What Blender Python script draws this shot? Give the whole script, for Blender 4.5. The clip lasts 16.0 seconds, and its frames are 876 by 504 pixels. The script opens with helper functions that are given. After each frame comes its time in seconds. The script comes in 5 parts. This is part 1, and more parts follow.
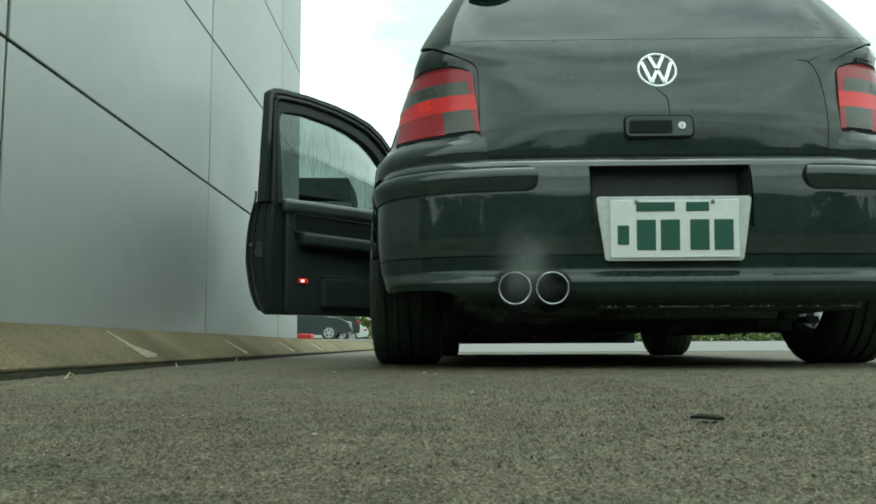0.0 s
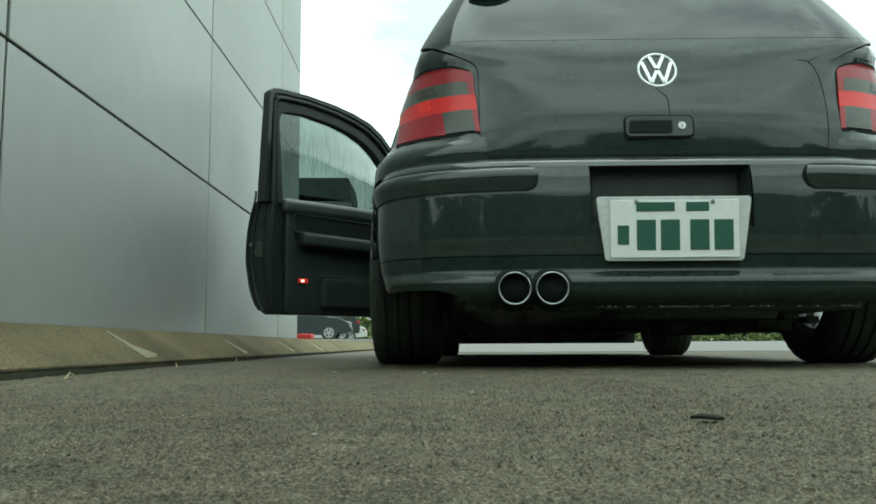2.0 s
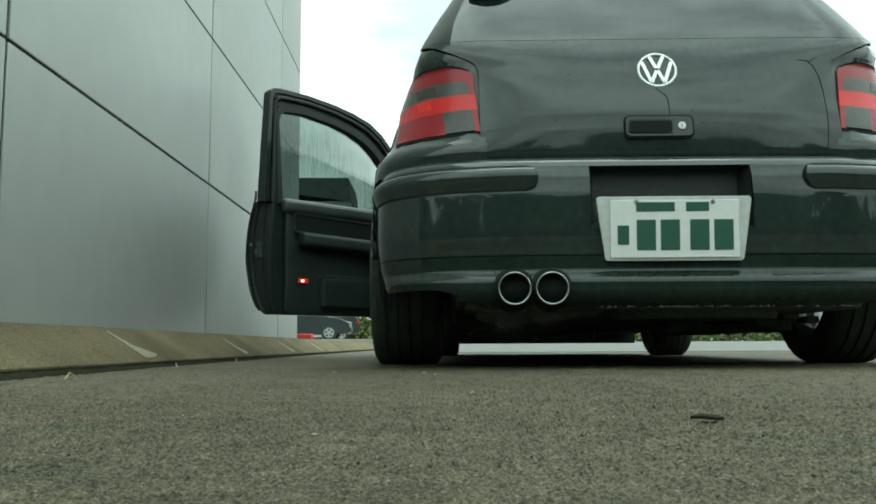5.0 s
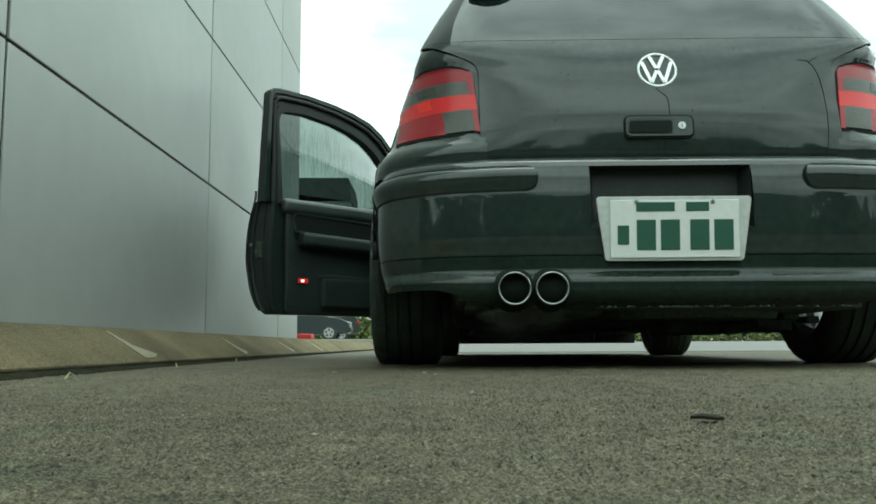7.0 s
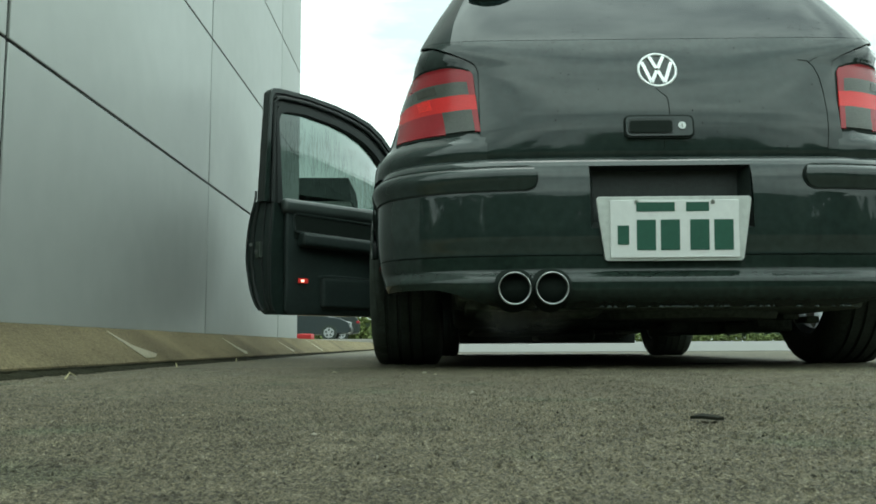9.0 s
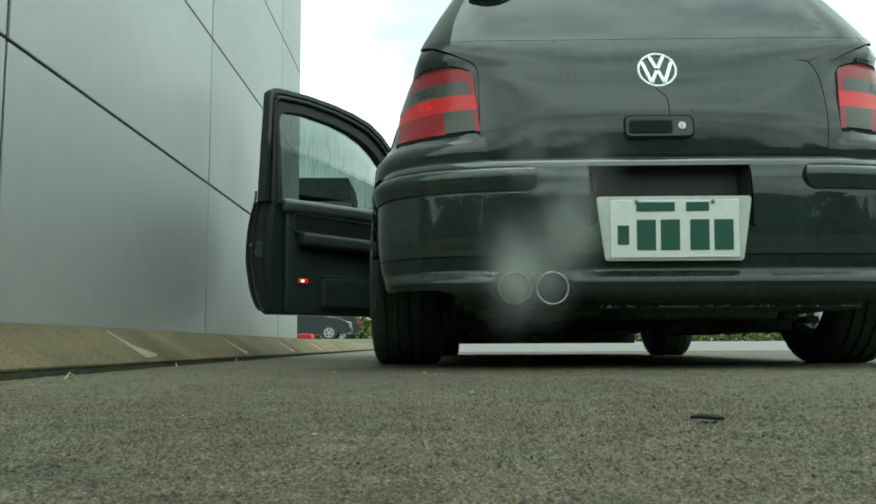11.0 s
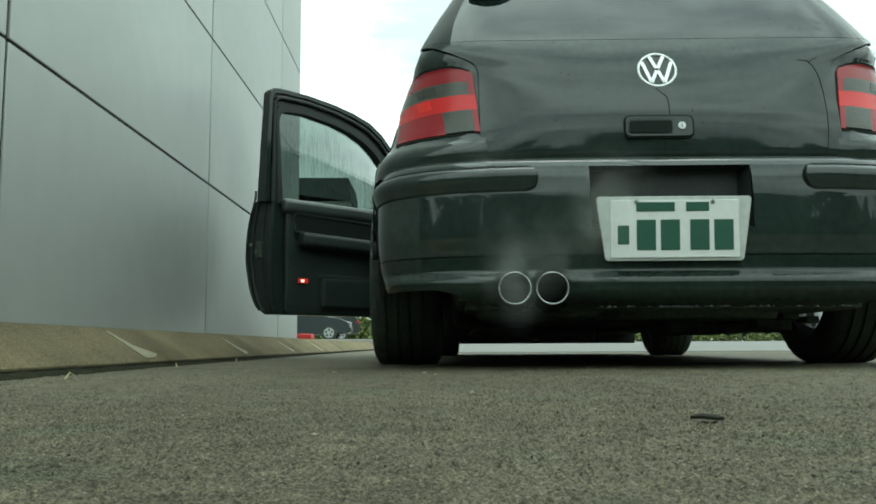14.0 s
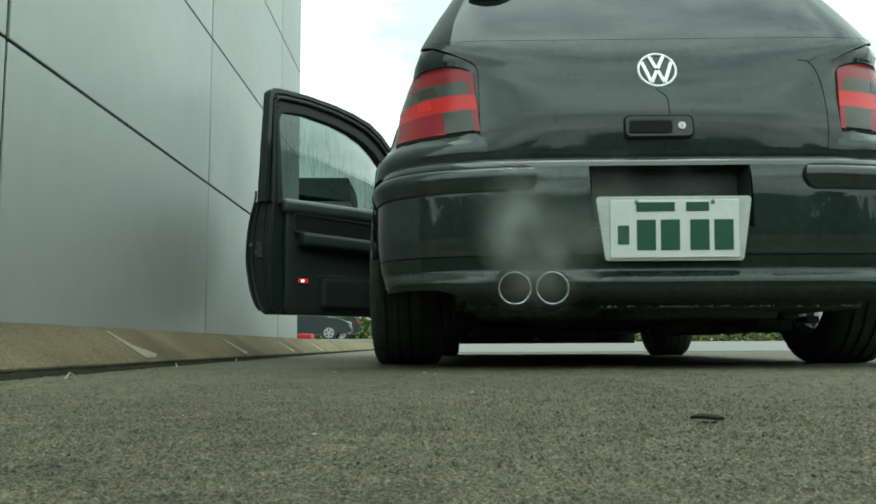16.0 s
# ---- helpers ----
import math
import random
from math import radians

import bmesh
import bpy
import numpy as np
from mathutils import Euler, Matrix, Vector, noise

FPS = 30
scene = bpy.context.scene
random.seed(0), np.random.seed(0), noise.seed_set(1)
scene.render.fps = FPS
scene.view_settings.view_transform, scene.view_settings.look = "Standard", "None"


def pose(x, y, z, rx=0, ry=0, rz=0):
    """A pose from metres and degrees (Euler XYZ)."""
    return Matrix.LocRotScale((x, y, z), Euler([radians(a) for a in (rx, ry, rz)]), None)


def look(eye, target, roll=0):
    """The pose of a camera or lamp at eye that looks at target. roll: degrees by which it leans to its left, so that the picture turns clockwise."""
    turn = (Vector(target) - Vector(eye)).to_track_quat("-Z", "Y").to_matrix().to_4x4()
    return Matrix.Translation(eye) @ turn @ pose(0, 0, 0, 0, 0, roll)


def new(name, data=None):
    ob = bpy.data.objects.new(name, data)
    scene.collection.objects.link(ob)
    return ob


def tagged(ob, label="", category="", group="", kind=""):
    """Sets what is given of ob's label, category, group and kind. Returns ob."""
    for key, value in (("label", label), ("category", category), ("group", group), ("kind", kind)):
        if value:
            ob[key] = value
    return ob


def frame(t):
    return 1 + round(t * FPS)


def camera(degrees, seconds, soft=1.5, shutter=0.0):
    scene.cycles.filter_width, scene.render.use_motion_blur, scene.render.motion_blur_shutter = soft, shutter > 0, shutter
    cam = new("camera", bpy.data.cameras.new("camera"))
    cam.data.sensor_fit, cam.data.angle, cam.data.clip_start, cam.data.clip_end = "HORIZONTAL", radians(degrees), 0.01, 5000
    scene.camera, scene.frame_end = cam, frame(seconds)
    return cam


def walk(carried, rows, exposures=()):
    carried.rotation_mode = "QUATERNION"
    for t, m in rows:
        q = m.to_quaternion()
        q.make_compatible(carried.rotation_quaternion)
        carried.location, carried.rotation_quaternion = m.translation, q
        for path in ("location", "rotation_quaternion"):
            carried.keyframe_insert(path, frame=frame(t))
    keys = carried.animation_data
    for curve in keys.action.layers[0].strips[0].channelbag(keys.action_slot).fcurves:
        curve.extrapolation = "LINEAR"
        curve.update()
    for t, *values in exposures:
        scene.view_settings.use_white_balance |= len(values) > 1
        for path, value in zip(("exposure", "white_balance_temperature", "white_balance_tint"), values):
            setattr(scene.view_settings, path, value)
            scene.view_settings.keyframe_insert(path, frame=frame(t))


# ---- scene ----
cam = camera(54.22, 16.0, soft=1.75)
EYE = (0.0, 0.0, 0.0632)
VIEW = look(EYE, (0.0065, 1.0, 0.0632 + 0.10969), -0.26)
walk(cam, [(0.0, VIEW), (16.0, VIEW)], [(0.0, 0.0, 6500, 4), (16.0, 0.0, 6500, 4)])


# ---- light: an overcast, wet day ----
def sky():
    world = bpy.data.worlds.new("overcast_sky")
    scene.world = world
    world.use_nodes = True
    nt = world.node_tree
    nt.nodes.clear()
    out = nt.nodes.new("ShaderNodeOutputWorld")
    bg = nt.nodes.new("ShaderNodeBackground")
    tex = nt.nodes.new("ShaderNodeTexSky")
    tex.sky_type, tex.sun_disc = "NISHITA", False
    tex.sun_elevation, tex.sun_rotation = radians(66), radians(20)
    tex.air_density, tex.dust_density = 1.0, 4.0
    co = nt.nodes.new("ShaderNodeTexCoord")
    mp = nt.nodes.new("ShaderNodeMapping")
    mp.inputs["Scale"].default_value = (1.4, 1.4, 4.5)
    mp.inputs["Location"].default_value = (3.1, 0.7, 0.0)
    no = nt.nodes.new("ShaderNodeTexNoise")
    no.inputs["Scale"].default_value, no.inputs["Detail"].default_value = 2.2, 6.0
    no.inputs["Roughness"].default_value = 0.55
    ra = nt.nodes.new("ShaderNodeValToRGB")
    ra.color_ramp.elements[0].position, ra.color_ramp.elements[0].color = 0.36, (12.7, 15.4, 15.5, 1)
    ra.color_ramp.elements[1].position, ra.color_ramp.elements[1].color = 0.62, (26.0, 31.0, 29.6, 1)
    mix = nt.nodes.new("ShaderNodeMix")
    mix.data_type = "RGBA"
    mix.inputs["Factor"].default_value = 0.97
    nt.links.new(co.outputs["Generated"], mp.inputs["Vector"])
    nt.links.new(mp.outputs["Vector"], no.inputs["Vector"])
    nt.links.new(no.outputs["Fac"], ra.inputs["Fac"])
    nt.links.new(tex.outputs["Color"], mix.inputs["A"])
    nt.links.new(ra.outputs["Color"], mix.inputs["B"])
    # an overcast sky is about three times brighter overhead than at the horizon
    sx = nt.nodes.new("ShaderNodeSeparateXYZ")
    nt.links.new(co.outputs["Generated"], sx.inputs["Vector"])
    up = nt.nodes.new("ShaderNodeMapRange")
    up.inputs["From Min"].default_value, up.inputs["From Max"].default_value = 0.0, 1.0
    up.inputs["To Min"].default_value, up.inputs["To Max"].default_value = 0.40, 1.0
    nt.links.new(sx.outputs["Z"], up.inputs["Value"])
    mul = nt.nodes.new("ShaderNodeVectorMath")
    mul.operation = "SCALE"
    nt.links.new(mix.outputs["Result"], mul.inputs[0])
    nt.links.new(up.outputs["Result"], mul.inputs["Scale"])
    nt.links.new(mul.outputs["Vector"], bg.inputs["Color"])
    bg.inputs["Strength"].default_value = 0.113
    nt.links.new(bg.outputs["Background"], out.inputs["Surface"])


sky()
sun_data = bpy.data.lights.new("sun", "SUN")
sun_data.energy, sun_data.angle, sun_data.color = 0.6, radians(25), (1.0, 0.98, 0.93)
sun = new("sun", sun_data)
sun.matrix_world = look((2.3, 9.0, 14), (0, 3, 0))


# ---- materials ----
def shader(name, base, rough=0.5, metal=0.0, coat=0.0, spec=0.5, var=0.15, scale=6.0, fine=60.0, bump=0.0,
           bump_scale=80.0, rough_var=0.0, tint=None, emit=None, emit_strength=0.0, trans=0.0, random_var=0.0):
    """A surface with colour that varies at two scales, fine relief and uneven gloss."""
    m = bpy.data.materials.new(name)
    m.use_nodes = True
    nt = m.node_tree
    b = nt.nodes["Principled BSDF"]
    co = nt.nodes.new("ShaderNodeTexCoord")

    def tex(sc, detail=5.0):
        n = nt.nodes.new("ShaderNodeTexNoise")
        n.inputs["Scale"].default_value, n.inputs["Detail"].default_value = sc, detail
        nt.links.new(co.outputs["Object"], n.inputs["Vector"])
        return n.outputs["Fac"]

    big, small = tex(scale), tex(fine, 3.0)
    add = nt.nodes.new("ShaderNodeMath")
    add.operation = "ADD"
    nt.links.new(big, add.inputs[0])
    nt.links.new(small, add.inputs[1])
    fac = add.outputs[0]
    if random_var:
        info = nt.nodes.new("ShaderNodeObjectInfo")
        mul = nt.nodes.new("ShaderNodeMath")
        mul.operation = "MULTIPLY_ADD"
        mul.inputs[1].default_value = random_var
        nt.links.new(info.outputs["Random"], mul.inputs[0])
        nt.links.new(fac, mul.inputs[2])
        fac = mul.outputs[0]
    ramp = nt.nodes.new("ShaderNodeMapRange")
    ramp.inputs["From Min"].default_value, ramp.inputs["From Max"].default_value = 0.65, 1.35 + random_var
    nt.links.new(fac, ramp.inputs["Value"])
    mix = nt.nodes.new("ShaderNodeMix")
    mix.data_type = "RGBA"
    t = tint or base
    mix.inputs["A"].default_value = (*[c * (1 - var) for c in base], 1)
    mix.inputs["B"].default_value = (*[min(1, c * (1 + var)) for c in t], 1)
    nt.links.new(ramp.outputs["Result"], mix.inputs["Factor"])
    nt.links.new(mix.outputs["Result"], b.inputs["Base Color"])
    b.inputs["Roughness"].default_value = rough
    b.inputs["Metallic"].default_value = metal
    b.inputs["Coat Weight"].default_value = coat
    b.inputs["Coat Roughness"].default_value = 0.03
    b.inputs["Specular IOR Level"].default_value = spec
    b.inputs["Transmission Weight"].default_value = trans
    if rough_var:
        rr = nt.nodes.new("ShaderNodeMapRange")
        rr.inputs["From Min"].default_value, rr.inputs["From Max"].default_value = 0.3, 0.7
        rr.inputs["To Min"].default_value = max(0.0, rough - rough_var)
        rr.inputs["To Max"].default_value = min(1.0, rough + rough_var)
        nt.links.new(big, rr.inputs["Value"])
        nt.links.new(rr.outputs["Result"], b.inputs["Roughness"])
    if bump:
        bp = nt.nodes.new("ShaderNodeBump")
        bp.inputs["Strength"].default_value = bump
        bp.inputs["Distance"].default_value = 0.004
        nt.links.new(tex(bump_scale, 4.0), bp.inputs["Height"])
        nt.links.new(bp.outputs["Normal"], b.inputs["Normal"])
    if emit:
        b.inputs["Emission Color"].default_value = (*emit, 1)
        b.inputs["Emission Strength"].default_value = emit_strength
    return m


def asphalt_material():
    """Dry-damp asphalt: grain at three sizes, pale and dark chips, faint green and dark stains."""
    m = bpy.data.materials.new("asphalt")
    m.use_nodes = True
    nt = m.node_tree
    b = nt.nodes["Principled BSDF"]
    co = nt.nodes.new("ShaderNodeTexCoord")

    def tex(scale, detail, rough):
        n = nt.nodes.new("ShaderNodeTexNoise")
        n.inputs["Scale"].default_value, n.inputs["Detail"].default_value, n.inputs["Roughness"].default_value = scale, detail, rough
        nt.links.new(co.outputs["Object"], n.inputs["Vector"])
        return n.outputs["Fac"]

    def ranged(value, f0, f1, t0, t1):
        r = nt.nodes.new("ShaderNodeMapRange")
        for k, v in (("From Min", f0), ("From Max", f1), ("To Min", t0), ("To Max", t1)):
            r.inputs[k].default_value = v
        nt.links.new(value, r.inputs["Value"])
        return r.outputs["Result"]

    grain = tex(390.0, 6.0, 0.84)
    ramp = nt.nodes.new("ShaderNodeValToRGB")
    e = ramp.color_ramp.elements
    e[0].position, e[0].color = 0.36, (0.009, 0.008, 0.0054, 1)
    e[1].position, e[1].color = 0.70, (0.290, 0.253, 0.170, 1)
    for p, c in ((0.46, (0.050, 0.044, 0.028, 1)), (0.56, (0.117, 0.103, 0.067, 1))):
        e.new(p).color = c
    nt.links.new(grain, ramp.inputs["Fac"])
    mu = nt.nodes.new("ShaderNodeMath")
    mu.operation = "MULTIPLY"
    nt.links.new(ranged(tex(1.6, 5.0, 0.6), 0.3, 0.7, 0.80, 1.18), mu.inputs[0])
    nt.links.new(ranged(tex(22.0, 4.0, 0.6), 0.3, 0.7, 0.72, 1.28), mu.inputs[1])
    sc = nt.nodes.new("ShaderNodeVectorMath")
    sc.operation = "SCALE"
    nt.links.new(ramp.outputs["Color"], sc.inputs[0])
    nt.links.new(mu.outputs[0], sc.inputs["Scale"])
    stain = nt.nodes.new("ShaderNodeMix")
    stain.data_type = "RGBA"
    stain.blend_type = "MULTIPLY"
    stain.inputs["B"].default_value = (0.74, 0.92, 0.86, 1)
    nt.links.new(ranged(tex(5.5, 3.0, 0.5), 0.56, 0.70, 0.0, 0.8), stain.inputs["Factor"])
    nt.links.new(sc.outputs["Vector"], stain.inputs["A"])
    nt.links.new(stain.outputs["Result"], b.inputs["Base Color"])
    b.inputs["Roughness"].default_value = 0.78
    b.inputs["Specular IOR Level"].default_value = 0.25
    bp = nt.nodes.new("ShaderNodeBump")
    bp.inputs["Strength"].default_value, bp.inputs["Distance"].default_value = 0.5, 0.002
    nt.links.new(grain, bp.inputs["Height"])
    nt.links.new(bp.outputs["Normal"], b.inputs["Normal"])
    return m


def glass_material(name, colour, rough=0.0):
    """Thin glass: a see-through sheet with a mirror's gloss at grazing angles."""
    m = bpy.data.materials.new(name)
    m.use_nodes = True
    nt = m.node_tree
    nt.nodes.clear()
    out = nt.nodes.new("ShaderNodeOutputMaterial")
    tr = nt.nodes.new("ShaderNodeBsdfTransparent")
    tr.inputs["Color"].default_value = (*colour, 1)
    gl = nt.nodes.new("ShaderNodeBsdfGlossy")
    gl.inputs["Roughness"].default_value = rough
    fr = nt.nodes.new("ShaderNodeFresnel")
    fr.inputs["IOR"].default_value = 1.5
    mix = nt.nodes.new("ShaderNodeMixShader")
    nt.links.new(fr.outputs["Fac"], mix.inputs["Fac"])
    nt.links.new(tr.outputs["BSDF"], mix.inputs[1])
    nt.links.new(gl.outputs["BSDF"], mix.inputs[2])
    nt.links.new(mix.outputs["Shader"], out.inputs["Surface"])
    return m


M = {
    "asphalt": asphalt_material(),
    "paint": shader("black_car_paint", (0.0190, 0.0300, 0.0262), 0.10, 0.0, 0.68, 0.15, 0.3, 3.0, 40.0, rough_var=0.06),
    "lip_paint": shader("scuffed_black_paint", (0.013, 0.022, 0.0175), 0.16, 0.0, 0.42, 0.15, 0.4, 5.0, 60.0, rough_var=0.05),
    "black": shader("black_plastic", (0.016, 0.023, 0.020), 0.45, 0.0, 0.0, 0.4, 0.3, 12.0, 90.0, 0.15, 300.0),
    # for joints, and for plates that stand in for shade in recesses
    "gap": shader("dark_joint_and_shade", (0.012, 0.017, 0.014), 0.8, spec=0.1),
    "under": shader("oily_underbody", (0.075, 0.095, 0.076), 0.75, 0.0, 0.0, 0.25, 0.5, 9.0, 70.0, 0.4, 60.0),
    "rubber": shader("worn_tyre_rubber", (0.036, 0.047, 0.039), 0.7, 0.0, 0.0, 0.3, 0.4, 14.0, 120.0, 0.3, 200.0),
    "seal": shader("rubber_seal", (0.015, 0.021, 0.019), 0.5, spec=0.4),
    "chrome": shader("chrome", (0.40, 0.42, 0.40), 0.28, 1.0, var=0.06),
    "emblem": shader("satin_chrome", (0.70, 0.72, 0.71), 0.3, 0.55, var=0.03),
    "pipe": shader("pipe_soot_and_gap_dark", (0.05, 0.062, 0.052), 0.9, spec=0.1, var=0.4, fine=90.0),
    "rim": shader("silver_alloy", (0.42, 0.44, 0.45), 0.35, 0.8, var=0.12, scale=9.0),
    "red_lens": shader("red_lens", (0.60, 0.018, 0.018), 0.20, 0.0, 0.22, 0.3, 0.12, 8.0, 300.0),
    "deep_red": shader("deep_red_lens", (0.27, 0.012, 0.018), 0.20, 0.0, 0.22, 0.3, 0.15, 8.0, 300.0),
    # brighter red that paints a bulb-like glow on the lens
    "hot_red": shader("glow_red_lens_spot", (0.70, 0.026, 0.020), 0.25, 0.0, 0.2, 0.3, 0.3, 30.0, 300.0),
    "dark_spot": shader("dark_lens_spot", (0.046, 0.046, 0.036), 0.2, 0.0, 0.2, 0.3, 0.3, 30.0, 300.0),
    "smoke_lens": shader("smoked_lens", (0.062, 0.068, 0.056), 0.20, 0.0, 0.22, 0.3, 0.25, 10.0, 260.0),
    "rear_glass": shader("dark_privacy_glass", (0.010, 0.018, 0.0165), 0.02, 0.0, 0.0, 0.62, 0.05),
    "door_glass": glass_material("door_window_glass", (0.17, 0.222, 0.203)),
    "trim": shader("charcoal_door_trim", (0.017, 0.028, 0.025), 0.55, spec=0.4, var=0.25, bump=0.3, bump_scale=400.0),
    # paler than the trim: highlights along the rims put into the colour
    "trim_edge": shader("highlight_trim_edge", (0.035, 0.048, 0.044), 0.32, spec=0.6, var=0.2),
    "courtesy": shader("red_courtesy_lens", (0.5, 0.02, 0.02), 0.2, emit=(1.0, 0.08, 0.06), emit_strength=0.22),
    "courtesy_hot": shader("lit_courtesy_bulb", (0.9, 0.5, 0.4), 0.2, emit=(1.0, 0.62, 0.45), emit_strength=2.2),
    "plate": shader("white_plate", (0.70, 0.72, 0.70), 0.35, var=0.05),
    "carrier": shader("weathered_pale_plastic", (0.50, 0.53, 0.50), 0.4, var=0.15, scale=20.0),
    # door trim lightened so the ledge carries its sheen in the colour
    "trim_top": shader("sheen_trim_ledge", (0.045, 0.058, 0.053), 0.33, spec=0.6, var=0.2),
    "plate_bar": shader("dark_green_plate_print", (0.02, 0.09, 0.06), 0.4, var=0.1),
    "panel": shader("grey_metal_cladding", (0.39, 0.41, 0.39), 0.48, 0.42, 0.0, 0.5, 0.05, 0.6, 9.0, rough_var=0.08),
    "joint": shader("black_joint_gasket", (0.012, 0.012, 0.012), 0.8, spec=0.2),
    "kerb": shader("weathered_concrete", (0.088, 0.073, 0.040), 0.9, 0.0, 0.0, 0.2, 0.70, 3.0, 150.0, 1.0, 140.0, tint=(0.150, 0.124, 0.068), random_var=0.3),
    "moss": shader("mossy_dirt", (0.016, 0.016, 0.008), 0.95, spec=0.1, var=0.5, scale=30.0, fine=200.0, bump=0.8, bump_scale=150.0),
    "road": shader("pale_concrete_road", (0.098, 0.099, 0.087), 0.6, spec=0.4, var=0.12, scale=0.4, fine=6.0),
    "kerb_worn": shader("pale_chipped_concrete", (0.42, 0.39, 0.29), 0.9, spec=0.2, var=0.2, fine=120.0),
    "concrete": shader("plain_concrete", (0.30, 0.29, 0.25), 0.9, spec=0.2, var=0.2, scale=1.0, fine=30.0),
    "grit": shader("pale_grit", (0.24, 0.225, 0.175), 0.9, spec=0.2, var=0.3, random_var=0.4),
    "dark_grit": shader("dark_grit", (0.032, 0.031, 0.023), 0.9, spec=0.2, var=0.3),
    "dry_grass": shader("dry_grass", (0.40, 0.37, 0.22), 0.8, spec=0.2, var=0.25),
    "leaf_dark": shader("wet_dead_leaf", (0.012, 0.013, 0.009), 0.9, spec=0.1, var=0.4, scale=60.0),
    "foliage": shader("foliage", (0.076, 0.108, 0.066), 0.7, spec=0.25, var=0.5, scale=1.2, fine=8.0),
    "hedge": shader("bright_hedge", (0.105, 0.135, 0.042), 0.7, spec=0.2, var=0.5, scale=2.0, fine=12.0),
    "bark": shader("bark", (0.06, 0.05, 0.04), 0.9, spec=0.2, var=0.3, bump=0.6, bump_scale=30.0),
    "far_wall": shader("dark_far_facade", (0.11, 0.125, 0.12), 0.8, spec=0.2, var=0.25, scale=0.3, fine=2.0),
    "far_pale": shader("pale_far_wall", (0.42, 0.44, 0.42), 0.8, spec=0.2, var=0.1, scale=0.3, fine=2.0),
    "far_glass": shader("far_window_glass", (0.02, 0.03, 0.03), 0.3, spec=0.1, var=0.1),
    "blue_paint": shader("dark_blue_grey_paint", (0.014, 0.024, 0.026), 0.35, 0.0, 0.2, var=0.1),
    "silver_lens": shader("silver_headlamp", (0.30, 0.32, 0.32), 0.2, 0.3, var=0.1),
    "red_paint": shader("red_painted_block", (0.55, 0.03, 0.035), 0.5, var=0.12),
    "insect": shader("pale_brown_insect", (0.20, 0.165, 0.12), 0.6, var=0.2, scale=200.0, fine=800.0),
}


def ribbed(material, scale=60.0, strength=0.12):
    """Fine moulded ribs across a lens."""
    nt = material.node_tree
    co = nt.nodes.new("ShaderNodeTexCoord")
    wv = nt.nodes.new("ShaderNodeTexWave")
    wv.bands_direction = "Z"
    wv.inputs["Scale"].default_value = scale
    wv.inputs["Distortion"].default_value = 0.4
    bp = nt.nodes.new("ShaderNodeBump")
    bp.inputs["Strength"].default_value, bp.inputs["Distance"].default_value = strength, 0.002
    nt.links.new(co.outputs["Object"], wv.inputs["Vector"])
    nt.links.new(wv.outputs["Fac"], bp.inputs["Height"])
    nt.links.new(bp.outputs["Normal"], nt.nodes["Principled BSDF"].inputs["Normal"])


for lens_name in ("red_lens", "deep_red", "smoke_lens", "hot_red"):
    ribbed(M[lens_name])


# ---- building helpers ----
def part(name, bm, material, parent=None, label="", smooth=True, angle=40, weighted=True):
    """Links a bmesh as one mesh object under a thing or a part."""
    me = bpy.data.meshes.new(name)
    bmesh.ops.recalc_face_normals(bm, faces=bm.faces)
    if smooth:
        for f in bm.faces:
            f.smooth = True
        lim = radians(angle)
        for e in bm.edges:
            e.smooth = len(e.link_faces) == 2 and e.calc_face_angle(0.0) < lim
    bm.to_mesh(me)
    bm.free()
    for mt in (material if isinstance(material, (list, tuple)) else [material]):
        me.materials.append(mt)
    ob = new(name, me)
    if smooth and weighted and len(me.polygons) < 2000:
        ob.modifiers.new("weighted_normal", "WEIGHTED_NORMAL").keep_sharp = True
    if parent is not None:
        ob.parent = parent
    if label:
        ob["label"] = label
    return ob


def empty(name, m, label, category, group=""):
    ob = new(name)
    ob.matrix_world = m
    ob.empty_display_size = 0.1
    return tagged(ob, label, category, group)


def add_box(bm, cx, cy, cz, sx, sy, sz, bevel=0.0, m=None, seg=2):
    r = bmesh.ops.create_cube(bm, size=1.0, matrix=(m or Matrix()) @ Matrix.Translation((cx, cy, cz)) @ Matrix.Diagonal((sx, sy, sz, 1)))
    if bevel:
        es = list({e for v in r["verts"] for e in v.link_edges})
        bmesh.ops.bevel(bm, geom=es, offset=bevel, segments=seg, profile=0.5, affect="EDGES")
    return bm


def box(*a, **k):
    return add_box(bmesh.new(), *a, **k)


def add_cyl(bm, p, q, r0, r1=None, seg=24, caps=True):
    p, q = Vector(p), Vector(q)
    d = q - p
    m = Matrix.Translation((p + q) / 2) @ d.to_track_quat("Z", "Y").to_matrix().to_4x4()
    bmesh.ops.create_cone(bm, cap_ends=caps, segments=seg, radius1=r0, radius2=r0 if r1 is None else r1, depth=d.length, matrix=m)
    return bm


def revolve(profile, seg=64, m=None, wobble=None):
    """Turns a closed profile of (radius, along) pairs round the x axis."""
    bm = bmesh.new()
    rings = []
    for i in range(seg):
        a = 2 * math.pi * i / seg
        ring = []
        for j, (r, x) in enumerate(profile):
            rr = r + (wobble(i, j) if wobble else 0.0)
            ring.append(bm.verts.new((x, rr * math.cos(a), rr * math.sin(a))))
        rings.append(ring)
    n = len(profile)
    for i in range(seg):
        a, b = rings[i], rings[(i + 1) % seg]
        for j in range(n):
            k = (j + 1) % n
            bm.faces.new((a[j], b[j], b[k], a[k]))
    if m is not None:
        bmesh.ops.transform(bm, matrix=m, verts=bm.verts)
    return bm


